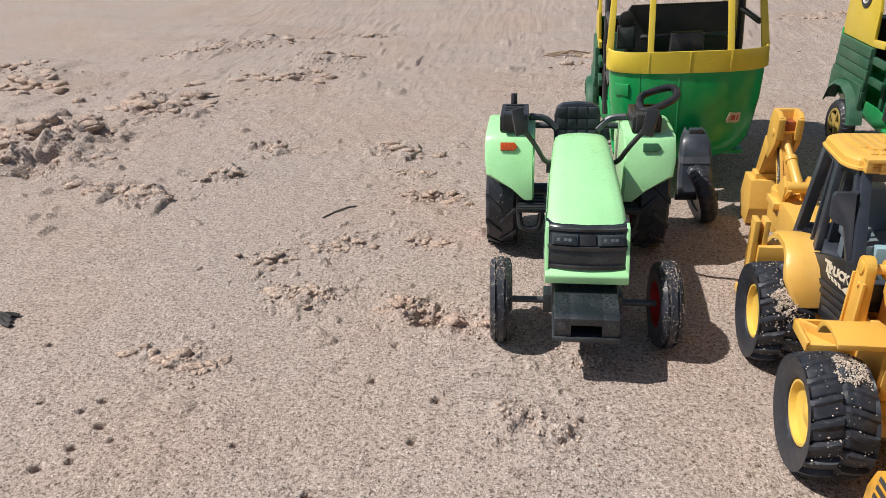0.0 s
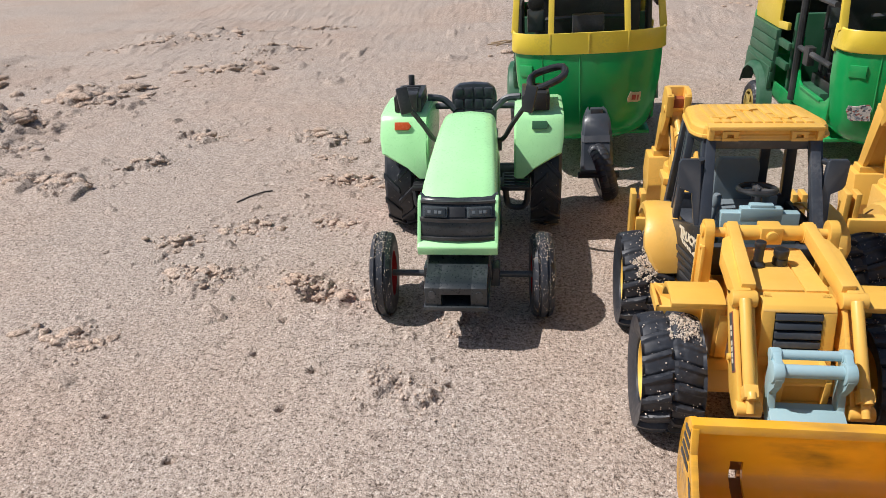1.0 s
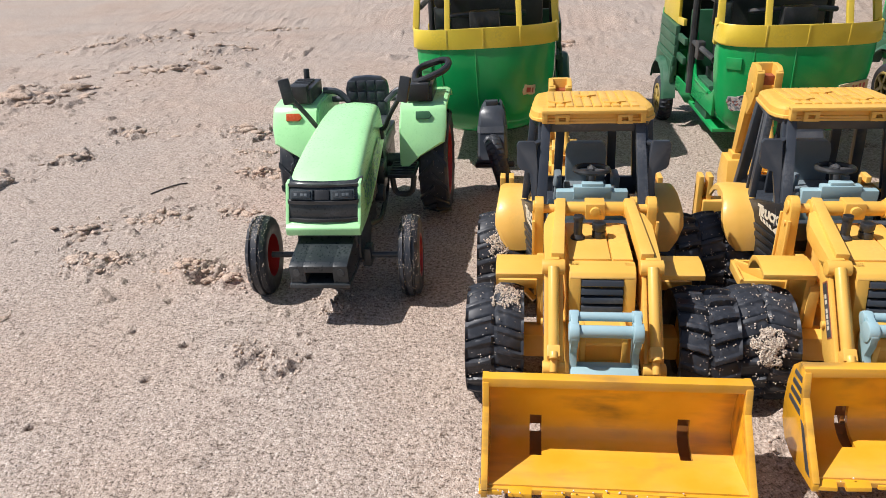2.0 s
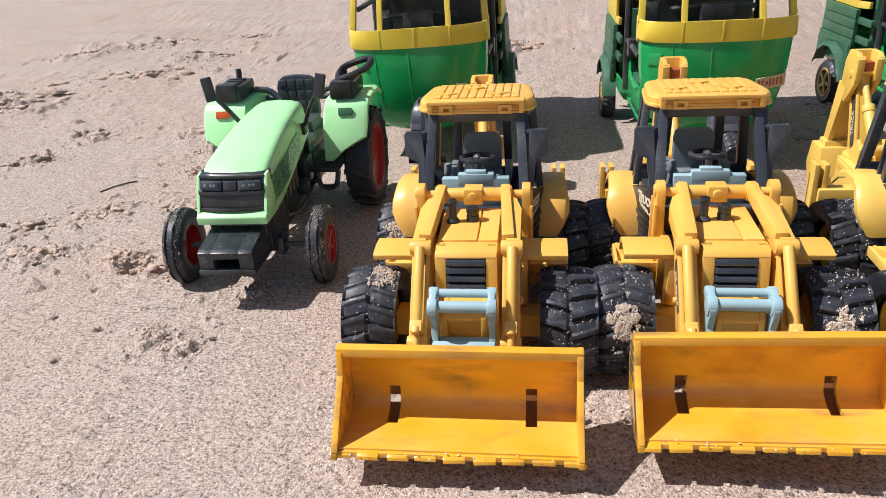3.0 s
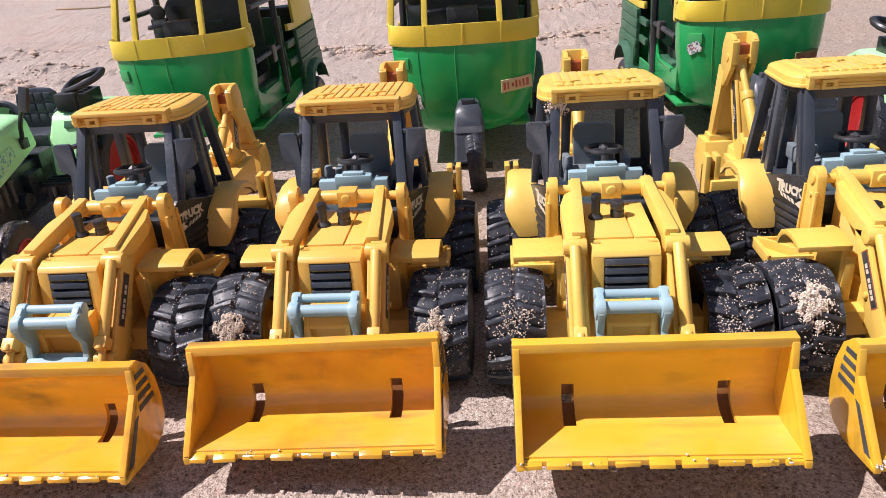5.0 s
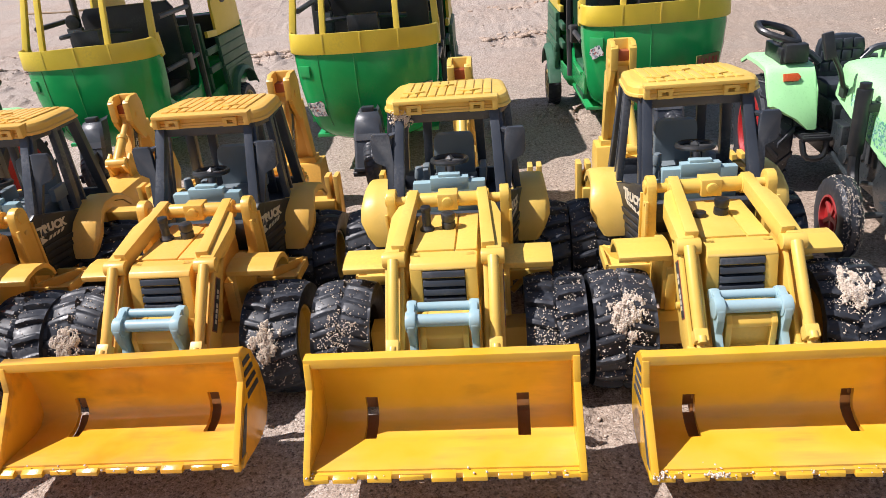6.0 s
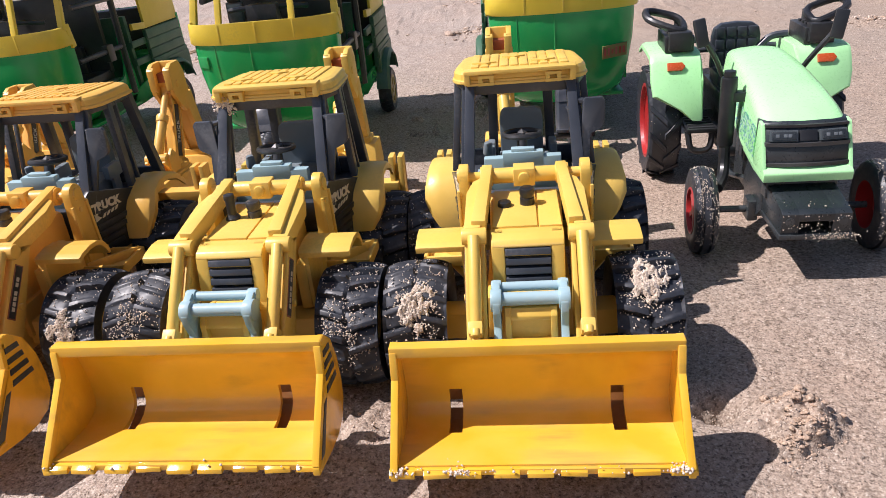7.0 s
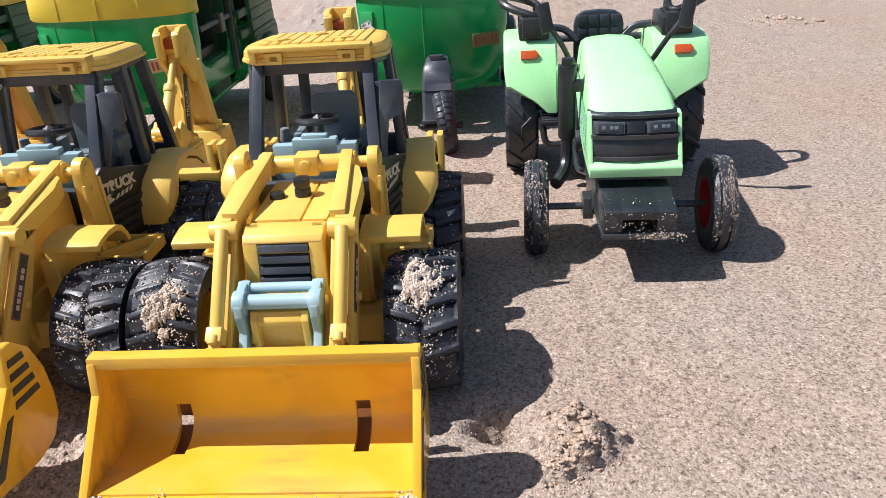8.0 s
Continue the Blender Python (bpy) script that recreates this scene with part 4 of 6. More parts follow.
    def seat(bm):
        prism(bm, [(-8.1, 46), (-8.3, 62), (-7.7, 65.0), (-6.3, 66.2), (6.3, 66.2), (7.7, 65.0), (8.3, 62), (8.1, 46)], 61.0, 65.0, 1.1, "y")
        box(bm, -8.8, 8.8, 47, 63, 43, 49.5, 1.4)
        rod(bm, (-13.4, 40, 44), (-12.4, 38, 57.5), 1.1, n=10, b=0.4)
        rod(bm, (-12.5, 38.4, 56.5), (-12.2, 37.6, 61), 1.9, 1.5, n=12, b=0.6)
        rod(bm, (9.6, 33, 46), (8.4, 31.8, 58.6), 0.9, n=10, b=0.3)
    part("seat", "seat", seat, SLATE, root, label="dark grey moulded seat")

    def mirror(bm):
        t = bmesh.new()
        face = [(20.6, 49), (21.8, 49), (22.6, 58), (23.2, 64.6), (27.0, 66.2), (28.0, 67.6), (28.2, 75.4), (27.4, 76.6), (21.8, 76.6), (20.9, 75.6), (20.3, 66.0)]
        lean = lambda z: 23.0 + 0.44 * (min(z, 68) - 48)
        rows = [[t.verts.new((x, lean(z) + d, z)) for x, z in face] for d in (-0.9, 0.9)]
        t.faces.new(rows[0]), t.faces.new(rows[1])
        for i in range(len(face)):
            k = (i + 1) % len(face)
            t.faces.new((rows[0][i], rows[0][k], rows[1][k], rows[1][i]))
        bmesh.ops.recalc_face_normals(t, faces=t.faces[:])
        soften(t, 0.3)
        add(bm, t)
        beam(bm, (22.4, 32.0, 75.0), (18, 35.5, 75.6), 2.0, 1.4, 0.3)
    for s in (Matrix.Identity(4), MIRROR)[:1 if seed == 4 else 2]:
        part("mirror", "mirror", mirror, DARK, root, s)

    def fender(bm):
        fender_arc(bm, [(33.0, 30.5), (33.4, 35), (34.8, 40.5), (37.4, 45), (41.4, 48.4), (47, 50.4), (56, 50), (64, 47), (70, 42)], [(24.3, 0.0), (30, 0.4), (34.6, 0.2), (36, -0.8), (36.2, -2.8)], 1.0, (0.66, 0.88, 1.06, 1.06, 1.0, 0.96, 0.94, 0.92, 0.92))
    def pad(bm):
        prism(bm, [(-13.0, 42.6), (-13.2, 44.6), (-10.8, 45.4), (-5.6, 46.1), (-1.0, 45.7), (2.0, 44.2), (4.2, 41.2), (5.0, 38.6), (3.6, 38.2), (2.4, 40.8), (0.6, 42.8), (-2.0, 44.0), (-6, 44.4), (-10.6, 43.7)], 17.8, 34.6, 0.5)
        box(bm, 17.6, 20.5, -12, 2, 24, 45, 0.6)
    def step(bm):
        box(bm, 20, 35.4, 7, 8.2, 27.5, 31.2, 0.3)
        box(bm, 20, 35.4, 22.8, 24, 27.5, 31.2, 0.3)
        box(bm, 34.2, 35.4, 7, 24, 27.5, 31.2, 0.3)
        box(bm, 20, 35, 7.6, 23.4, 27.5, 28.7, 0.3)
        beam(bm, (34.6, 22, 30), (21, 12, 20), 2.0, 2.4, 0.4)
    for s in (Matrix.Identity(4), MIRROR):
        part("rear_fender", "fender", fender, paint, root, s)
        part("front_mudguard", "pad", pad, paint, root, s)
        tray = part("step", "step", step, paint, root, s)
        part("brace", "step_brace", lambda bm: beam(bm, (21, 8.4, 30.4), (34.2, 22.6, 30.4), 1.3, 3.4, 0.3), paint, tray)

    # wheels
    tyre = (lambda bm: tyre_shape(bm, 19.9, 19.4, 17, 2.1, 0.40, 374, 0.075), TYRE)
    rim = (lambda bm: dish(bm, 10.9, 8.6 if paint is LEMON else 13.4), LEMON)
    for k, (s, y) in enumerate(((-1, -14), (1, -14), (-1, 49), (1, 49))):
        wheel(root, "digger_deep" if paint is LEMON else "digger", s, s * 34.6, y, 19.0, 19.6, 19.4, tyre, rim, sandy=sandy[k], seed=seed * 10 + k, patch=(0.86 if sandy[k] > 2000 else 0.84 if sandy[k] > 1000 else 0.3 if sandy[k] > 500 else 0.03), roll=(seed * 47 + k * 71) % 360, cake=cakes[k] if k < 2 else None)

    # rear digger
    def stabiliser(bm):
        for x in (30.2, 34.2):
            box(bm, x, x + 2.3, 84, 91, 7, 42.0, 0.5)
        box(bm, 30.2, 36.5, 88.5, 91, 7, 37, 0.4)
        box(bm, 27.5, 38.5, 82, 93, 4.6, 8, 0.8)
    for s in (Matrix.Identity(4), MIRROR):
        part("stabiliser", "stabiliser", stabiliser, paint, root, s)

    T = Vector(boom_top)
    key = f"boom{seed}"
    foot = Vector((T.x * 0.7, T.y - 14, 22))

    def rear_frame(bm):
        box(bm, -34, 34, 82, 89, 23, 31, 0.8)
        box(bm, -13, 13, 70, 90, 16, 36, 1.0)
        box(bm, foot.x * 0.5 - 9, foot.x * 0.5 + 9, 88, foot.y + 4, 14, 30, 1.2)
        rod(bm, foot + Vector((0, 0, -12)), foot + Vector((0, 0, 10)), 8.0, n=24, b=0.8)
        box(bm, foot.x - 9.5, foot.x + 9.5, foot.y - 12, foot.y + 2, 25, 28.5, 0.6)
        for s in (-1, 1):
            prism(bm, [(foot.y - 13, 24), (foot.y - 14, 38), (foot.y - 9, 42), (foot.y - 2, 34), (foot.y + 4, 24)], foot.x + s * 5.6 - 0.8, foot.x + s * 5.6 + 0.8, 0.4)
    part("rear_frame", key + "f", rear_frame, paint, root)
    top = T + Vector((0, 1.5, -9))

    def boom(bm):
        beam(bm, foot, top, 6.0, 11, 0.6, 5.2, 7)
        for s in (-1, 1):
            for d in (-4.6, 4.6):
                beam(bm, foot + Vector((s * 3.0, d, 4)), foot.lerp(top, 0.8) + Vector((s * 2.8, d * 0.8, 0)), 1.2, 1.4, 0.2)
    b = part("boom", key, boom, paint, root)

    def bracket(bm):
        for s in (-1, 1):
            prism(bm, [(-6.5, 0), (-3, 1.8), (5, 1.8), (8.5, -4), (9.5, -20), (3, -24), (-2, -19), (-6.5, -13)], *sorted((s * 3.6, s * 6.0)), 0.6)
            prism(bm, [(-7.2, -1), (-5.6, 0.4), (-5.6, -12), (-7.2, -11)], *sorted((s * 2.6, s * 6.0)), 0.3)
        box(bm, -4.6, 4.6, 3.6, 6.6, -14, 1.6, 0.5)
        rod(bm, (-6.5, -1, -9), (6.5, -1, -9), 2.0, n=14, b=0.3)
    part("boom_bracket", "bracket", bracket, paint, b, Matrix.Translation(T))

    # red-brown block added for the dark inside of the bracket's gap
    def inner(bm):
        box(bm, -3.5, 3.5, -2.6, 3.4, -8, -3.2, 0.3)
    part("pivot_block", "bracket_gap", inner, RUST, b, Matrix.Translation(T))

    def dipper(bm):
        low = T + Vector((0, 17, 0))
        low.z = 28
        for s in (-1, 1):
            beam(bm, T + Vector((s * 4.8, 7, -16)), low + Vector((s * 4.8, 0, 0)), 2.6, 9, 0.5, 2.6, 6)
        beam(bm, T + Vector((0, 8, -18)), low, 9.6, 5, 0.5, 9.6, 4)
        box(bm, low.x - 7.4, low.x + 7.4, low.y - 5, low.y + 4, 23, 30, 0.8)
        prism(bm, [(low.y - 7, 27), (low.y + 7, 27), (low.y + 11, 14), (low.y + 5, 3), (low.y - 8, 2), (low.y - 11, 12)], low.x - 10, low.x + 10, 0.9)
    part("dipper", key + "d", dipper, paint, root)

    def ram(bm):
        a, c = foot + Vector((0, -14, 16)), T + Vector((0, -4.5, -13))
        rod(bm, a, a.lerp(c, 0.62), 2.5, n=18, b=0.5)
        rod(bm, a.lerp(c, 0.6), c, 1.6, n=14)
        rod(bm, a.lerp(c, 0.56), a.lerp(c, 0.66), 3.0, n=18, b=0.4)
        for s in (-1, 1):
            beam(bm, foot + Vector((s * 4.6, -6, 6)), a + Vector((s * 4.6, -1, 1)), 1.8, 6, 0.4)
        rod(bm, a + Vector((-5.6, 0, 0)), a + Vector((5.6, 0, 0)), 2.6, n=18, b=0.5)
    part("boom_cylinder", key + "r", ram, paint, root)

    def strip(bm):
        p, q = foot.lerp(top, 0.25), foot.lerp(top, 0.78)
        for s in (-1, 1):
            beam(bm, p + Vector((s * 3.0, 0, 0)), q + Vector((s * 2.85, 0, 0)), 0.4, 3.6, 0)
    part("print_strip", key + "s", strip, INK, b)
    rise = math.degrees(math.atan2(top.z - foot.z, top.y - foot.y))
    for s in (-1, 1):
        words(b, "TRUCK", 3.6, Matrix.Translation(foot.lerp(top, 0.5) + Vector((s * 3.2, 0, 0))) @ pose(0, 0, 0, 90, 0, s * 90) @ pose(0, 0, 0, 0, 0, rise if s > 0 else 180 - rise), WHITE)
    if seed == 3:
        rng = random.Random(5)
        grains("stuck_sand", "sand_roof", [(-16.8 + rng.gauss(0, 1.7), 35.75 - abs(rng.gauss(0, 0.3)), 80.4 + rng.gauss(0, 1.3)) for _ in range(520)] + [(rng.uniform(-20, -4), rng.uniform(36.5, 40), 85.7) for _ in range(40)], root, (0.2, 0.5), "sand clinging to the roof corner")
    rng = random.Random(900 + seed)
    spots = []
    for _ in range(18 if seed != 4 else 240):
        x = rng.choice((-35, 35, 34, -20, rng.uniform(-36, 36))) if seed == 4 else rng.uniform(-36, 36)
        spots.append((max(-36.2, min(36.2, x + rng.gauss(0, 1.6))), push - 19.6 + abs(rng.gauss(0, 1.3)), lift - 23.6 + rng.uniform(-0.8, 0.4)))
    grains("stuck_sand", f"sand_lip{seed}", spots, root, (0.2, 0.5), "sand clinging to the bucket lip")
    return root


# ---- toy auto rickshaw; it faces -y, its origin lies under the middle of the windscreen base ----
def nose_y(x, w=42.5, bulge=17.0):
    u = min(1.0, abs(x) / w)
    return bulge * (1 - (1 - u ** 2.6) ** (1 / 2.6))


def outline(w, y0, back, bulge=17.0, n=15):
    """A plan line round the nose: along one side, round the front, along the other side."""
    pts = [(-w, back)]
    for i in range(n):
        a = -math.pi / 2 + math.pi * i / (n - 1)
        x = w * math.copysign(abs(math.sin(a)) ** 0.8, a)
        pts.append((x, y0 + nose_y(x, w, bulge)))
    return pts + [(w, back)]


NOSE = [(79.5, 41.9, 0.2, 24), (74, 42.0, -0.4, 24), (60, 41.2, -0.7, 24.5), (46, 39.2, 0.2, 25), (39, 37.9, 1.6, 27), (35, 36.8, 2.8, 33), (32.4, 35.8, 4.0, 44), (31.2, 35.2, 4.6, 90), (27, 31, 8.0, 90), (23.5, 26, 13.5, 90), (22, 20, 19, 90)]


def nose_skin(x, z):
    """How far back the shell lies at x and z."""
    for (z1, w1, y1, _), (z0, w0, y0, _) in zip(NOSE, NOSE[1:]):
        if z >= z0:
            k = min(1.0, (z - z0) / (z1 - z0))
            w = w0 + (w1 - w0) * k
            return y0 + (y1 - y0) * k + nose_y(x, w, 17 + (79 - z) * 0.04)
    return 20.0


def rickshaw_wheel_shape(bm):
    tyre_shape(bm, 16.8, 9.5, 30, 0.5, 0.0, 120, 0.14)


def spoked_rim(bm):
    lathe(bm, [(-3, 11.0), (3.6, 11.0), (4.6, 10.6), (4.6, 9.2), (3.2, 8.8), (3.0, 8.6)], 36)
    for k in range(5):
        a = 2 * math.pi * k / 5
        beam(bm, (3.4, 0, 0), (3.4, 9.4 * math.cos(a), 9.4 * math.sin(a)), 2.0, 2.6, 0.3)
    rod(bm, (1, 0, 0), (4.8, 0, 0), 3.0, n=16, b=0.4)


def rim_back(bm):
    rod(bm, (-3, 0, 0), (2.0, 0, 0), 9.0, n=30)


def rickshaw(place, label, seed, steer):
    root = thing("toy_auto_rickshaw", place, label, "toy rickshaw", "row of toy auto rickshaws")

    def nose(bm):
        loft(bm, [[(x, y, z) for x, y in outline(w, y0, back, 17 + (79 - z) * 0.04)] for z, w, y0, back in NOSE], closed=False, caps=False, thick=1.3)
    front = part("nose", "r_nose", nose, GREEN, root)
    part("badge_plate", "r_badge", lambda bm: box(bm, -4.2, 4.2, -0.2, 1.4, -3.2, 3.2, 0.25), GREEN, front, on_nose(root, -35.5, 68))
    for x in (-26, -5.0):
        part("seam_rib", f"r_rib{x}", lambda bm: tube(bm, [(x * k, nose_skin(x * k, z) - 0.05, z) for z, k in ((77, 1.0), (66, 1.0), (56, 0.98), (46, 0.95), (40, 0.92), (35, 0.88))], 0.32, 6), GREEN, front)

    def band(bm):
        loft(bm, [[(x, y - 0.9, z) for x, y in outline(w, 0, 24, 17)] for z, w in ((77.6, 43.0), (78.4, 43.8), (83, 43.6), (88.6, 43.2), (89.2, 42.4))], closed=False, caps=False, thick=1.6)
        for x in (-21.5, 21.5, 0):
            box(bm, x - 0.5, x + 0.5, nose_y(x) - 1.15, nose_y(x) + 1, 78.6, 88.8, 0.2)
        for s in (-1, 1):
            beam(bm, (s * 43.0, 21, 90), (s * 42.6, 23.5, 76), 1.8, 4.4, 0.5)
    part("windscreen_band", "r_band", band, BAND, root)

    def pillar(bm):
        beam(bm, (21, 2.0, 87), (20, 15, 126), 3.2, 2.8, 0.6)

    def corner(bm):
        beam(bm, (42.0, 18, 87), (39.2, 33, 126), 4.0, 3.2, 0.8, 3.2, 3.0)
    for s in (Matrix.Identity(4), MIRROR):
        part("windscreen_pillar", "r_pillar", pillar, BAND, root, s)
        part("corner_pillar", "r_corner", corner, BAND, root, s)

    def canopy(bm):
        rings = []
        for z, i in ((123, 0.8), (124, 0), (128, 0.4), (132, 4), (134.5, 12), (135, 22)):
            rings.append([(x, y + i * 0.7, z - 0.03 * y) for x, y in outline(42 - i, 12, 165 - i * 1.4, 18)])
        loft(bm, rings)
    part("canopy", "r_canopy", canopy, BAND, root)

    def hull(bm):
        rings = []
        for y, w, z0, z1 in ((86, 38.5, 21, 33), (92, 44.0, 20, 38), (162, 45.5, 26, 38)):
            rings.append([(-w, y, z1), (-w, y, z0 + 9), (-w + 4, y, z0 + 3), (-w + 12, y, z0), (w - 12, y, z0), (w - 4, y, z0 + 3), (w, y, z0 + 9), (w, y, z1)])
        loft(bm, rings, closed=False, caps=False, thick=1.4)
        box(bm, -38, 38, 24, 160, 22.8, 25, 0.4)
        for s in (-1, 1):
            prism(bm, [(24, 33), (23, 56), (25.5, 49), (30, 45.5), (37, 44), (68, 44), (75, 46.5), (79, 53), (80, 72), (84, 72), (88, 60), (90, 31)], *sorted((s * 38.0, s * 39.6)), 0.5)
            beam(bm, (s * 39.2, 36, 44), (s * 39.2, 70, 44), 2.6, 1.6, 0.4)
    part("floor_pan", "r_hull", hull, GREEN, root)

    def side(bm):
        box(bm, 44.4, 46.6, 106, 161, 38, 72, 0.5)
        path = [(106, 22), (109, 32), (116, 40.5), (128, 44.5), (140, 43.5), (150, 38), (156, 28)]
        fender_arc(bm, path, [(44, 1.6), (49, 1.8), (52, 1.2), (53.4, -1.5)], 1.2)
        prism(bm, [(107, 33), (115, 42), (128, 46.5), (141, 45.5), (152, 39), (158, 30), (162, 30), (162, 48), (107, 48)], 45.5, 48.6, 0.4)

    def side_bar(bm):
        box(bm, 43.0, 45.4, 86, 108, 0, 4.4, 0.5)

    def upper(bm):
        prism(bm, [(110, 72.5), (163, 72.5), (160, 124), (120, 124), (110, 94)], 43.6, 45.6, 0.5)
        prism(bm, [(92, 74), (110, 72.5), (110, 77), (92, 78.5)], 43.6, 45.8, 0.4)

    def emblem(bm):
        rod(bm, (45.4, 134, 102), (46.1, 134, 102), 9.0, n=32)

    def emblem_ring(bm):
        lathe(bm, [(0, 6.2), (0.3, 6.2), (0.3, 4.6), (0, 4.6)], 28)
        beam(bm, (0.15, -4.5, -3), (0.15, 4.5, 3), 0.3, 1.6, 0)
        beam(bm, (0.15, -4.5, 3), (0.15, 4.5, -3), 0.3, 1.6, 0)

    def rails(bm):
        tube(bm, [(40.6, 80, 33), (41.0, 81, 78), (40.2, 84, 126)], 2.3, 10)
        for z, y0 in ((66, 26), (98, 34)):
            tube(bm, [(40.8, y0, z), (40.8, 80, z)], 1.7, 8)
        box(bm, 38.5, 43, 58, 66, 59, 70, 1.0)
    for s in (Matrix.Identity(4), MIRROR):
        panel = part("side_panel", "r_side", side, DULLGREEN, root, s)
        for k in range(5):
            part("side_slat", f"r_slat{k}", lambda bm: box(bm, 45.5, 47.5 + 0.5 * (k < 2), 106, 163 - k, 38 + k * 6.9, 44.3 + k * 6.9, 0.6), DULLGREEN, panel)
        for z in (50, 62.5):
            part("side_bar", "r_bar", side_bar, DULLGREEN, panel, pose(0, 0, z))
        u = part("quarter_panel", "r_upper", upper, BAND, root, s)
        e = part("emblem", "r_emblem", emblem, INK, u)
        part("door_rail", "r_rails", rails, BLACK, root, s)
    for s in (1, -1):
        part("emblem_ring", "r_ering", emblem_ring, WHITE, root, pose(s * 46.15, 134, 102) if s > 0 else pose(-46.45, 134, 102))

    def rear(bm):
        box(bm, -46, 46, 160.5, 164, 30, 76, 0.8)
        box(bm, -44, 44, 161, 163, 75, 84, 0.5)
        box(bm, -44, 44, 161, 163, 116, 125, 0.5)
    part("rear_panel", "r_rear", rear, GREEN, root)

    def seats(bm):
        prism(bm, [(-30, 50), (-30.5, 99), (-27, 104), (31, 104), (34.5, 99), (34, 50)], 70, 74, 1.2, "y")
        box(bm, -33, 33, 40, 74, 45.5, 52, 1.5)
        box(bm, -20, 20, 64, 69, 48, 70, 2.0)
    # duller green here holds the shade of the unlit cabin
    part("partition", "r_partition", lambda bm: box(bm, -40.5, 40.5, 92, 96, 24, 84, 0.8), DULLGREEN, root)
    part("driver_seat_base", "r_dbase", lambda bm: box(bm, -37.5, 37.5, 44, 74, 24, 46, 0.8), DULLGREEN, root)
    part("seat_base", "r_base", lambda bm: box(bm, -41, 41, 118, 158, 24, 54, 1.5), GREEN, root)
    part("passenger_seat", "r_pseat", lambda bm: box(bm, -40, 40, 148, 158, 50, 84, 2.5), BLACK, root)
    part("seat", "r_seats", seats, BLACK, root, label="black moulded driver and passenger seats")

    def bars(bm):
        rod(bm, (0, 10, 30), (0, 24, 92), 3.0, n=14)
        tube(bm, [(-24, 30, 92), (-10, 23, 94), (10, 23, 94), (24, 30, 92)], 1.5, 8)
        box(bm, -9, 9, 16, 24, 80, 96, 1.5)
    part("handlebar", "r_bars", bars, BLACK, root, label="black handlebar column")

    def glass(bm):
        box(bm, -34.8, -26.2, 57.6, 58.0, 81.4, 92.6, 0.1)

    def driver_mirror(bm):
        box(bm, -36, -25, 58, 61.5, 80, 94, 1.2)
        rod(bm, (-30.5, 58, 97.5), (-30.5, 61, 97.5), 5.0, n=20, b=0.6)
        rod(bm, (-30, 60, 82), (-30, 62, 50), 1.5, n=10)
    dm = part("driver_mirror", "r_dmirror", driver_mirror, BLACK, root)
    part("mirror_glass", "r_mirror", glass, SILVER, dm)

    off = {1: 4.2, 2: 1.3, 3: 2.0}[seed]
    shield = ((-9, 47.6, 4.2), (-13.5, 46.8, 5.8), (-17, 43.2, 7.5), (-20, 37, 8.2), (-23, 30, 8.5), (-25.5, 23, 8.7), (-27, 18.5, 8.9))

    def guard(bm):
        loft(bm, [[(-w, y + 9, z), (-w, y + 1.6, z), (-w + 1.5, y, z), (w - 1.5, y, z), (w, y + 1.6, z), (w, y + 9, z)] for y, z, w in shield], closed=False, caps=False, thick=0.9)
        box(bm, -9.3, 9.3, -28.2, -24.5, 16.8, 18.8, 0.6)
        box(bm, -3.5, 3.5, -13, -9, 46, 49.6, 0.7)

    def rib(bm):
        loft(bm, [[(-w - 0.3, y + 8, z), (-w - 0.3, y + 1.2, z), (-w + 1.2, y - 0.6, z), (w - 1.2, y - 0.6, z), (w + 0.3, y + 1.2, z), (w + 0.3, y + 8, z)] for y, z, w in ((-20.2, 36.6, 8.2), (-21.7, 33.2, 8.35))], closed=False, caps=False, thick=0.7)

    def fork(bm):
        rod(bm, (0, -9, 44), (0, -16, 24), 3.4, n=14)
        for s in (-1, 1):
            beam(bm, (s * 7.0, -14, 34), (s * 7.6, -24, 13), 2.2, 4.2, 0.4)
        rod(bm, (-10.5, -24, 14.5), (12.5, -24, 14.5), 1.9, n=12, b=0.4)
    mg = part("front_mudguard", "r_guard", guard, DARK, root, pose(off, 0, 0), "dusty black front mudguard")
    part("guard_band", "r_rib", rib, DARK, mg, label="dusty grey raised band")
    part("front_fork", "r_fork", fork, BLACK, root, pose(off, 0, 0))
    w = part("wheel", "r_tyre", rickshaw_wheel_shape, TYRE, root, pose(off + 3.0, -23.5, 16.2, 0, -0.7 * steer, steer * 0.5))
    part("hub", "r_rimback", rim_back, BLACK, w)
    for s in (1, -1):
        w = part("wheel", "r_tyre", rickshaw_wheel_shape, TYRE, root, pose(s * 47.2, 131, 15.9) @ (Matrix.Identity(4) if s > 0 else pose(0, 0, 0, 0, 0, 180)))
        part("rim", "r_rim", spoked_rim, GOLD, w, label="dull gold spoked rim")
        part("hub", "r_rimback", rim_back, BLACK, w)
    return root


def on_nose(root, x, z, off=0.0):
    """The pose of a flat thing stuck to the nose at x and z, facing out."""
    s = (nose_skin(x + 1, z) - nose_skin(x - 1, z)) / 2
    back = math.degrees(math.atan((nose_skin(x, z - 3) - nose_skin(x, z + 3)) / 6))
    return pose(x, nose_skin(x, z) - 0.4 - off, z, 0, 0, math.degrees(math.atan(s))) @ pose(0, 0, 0, back, 0, 0)

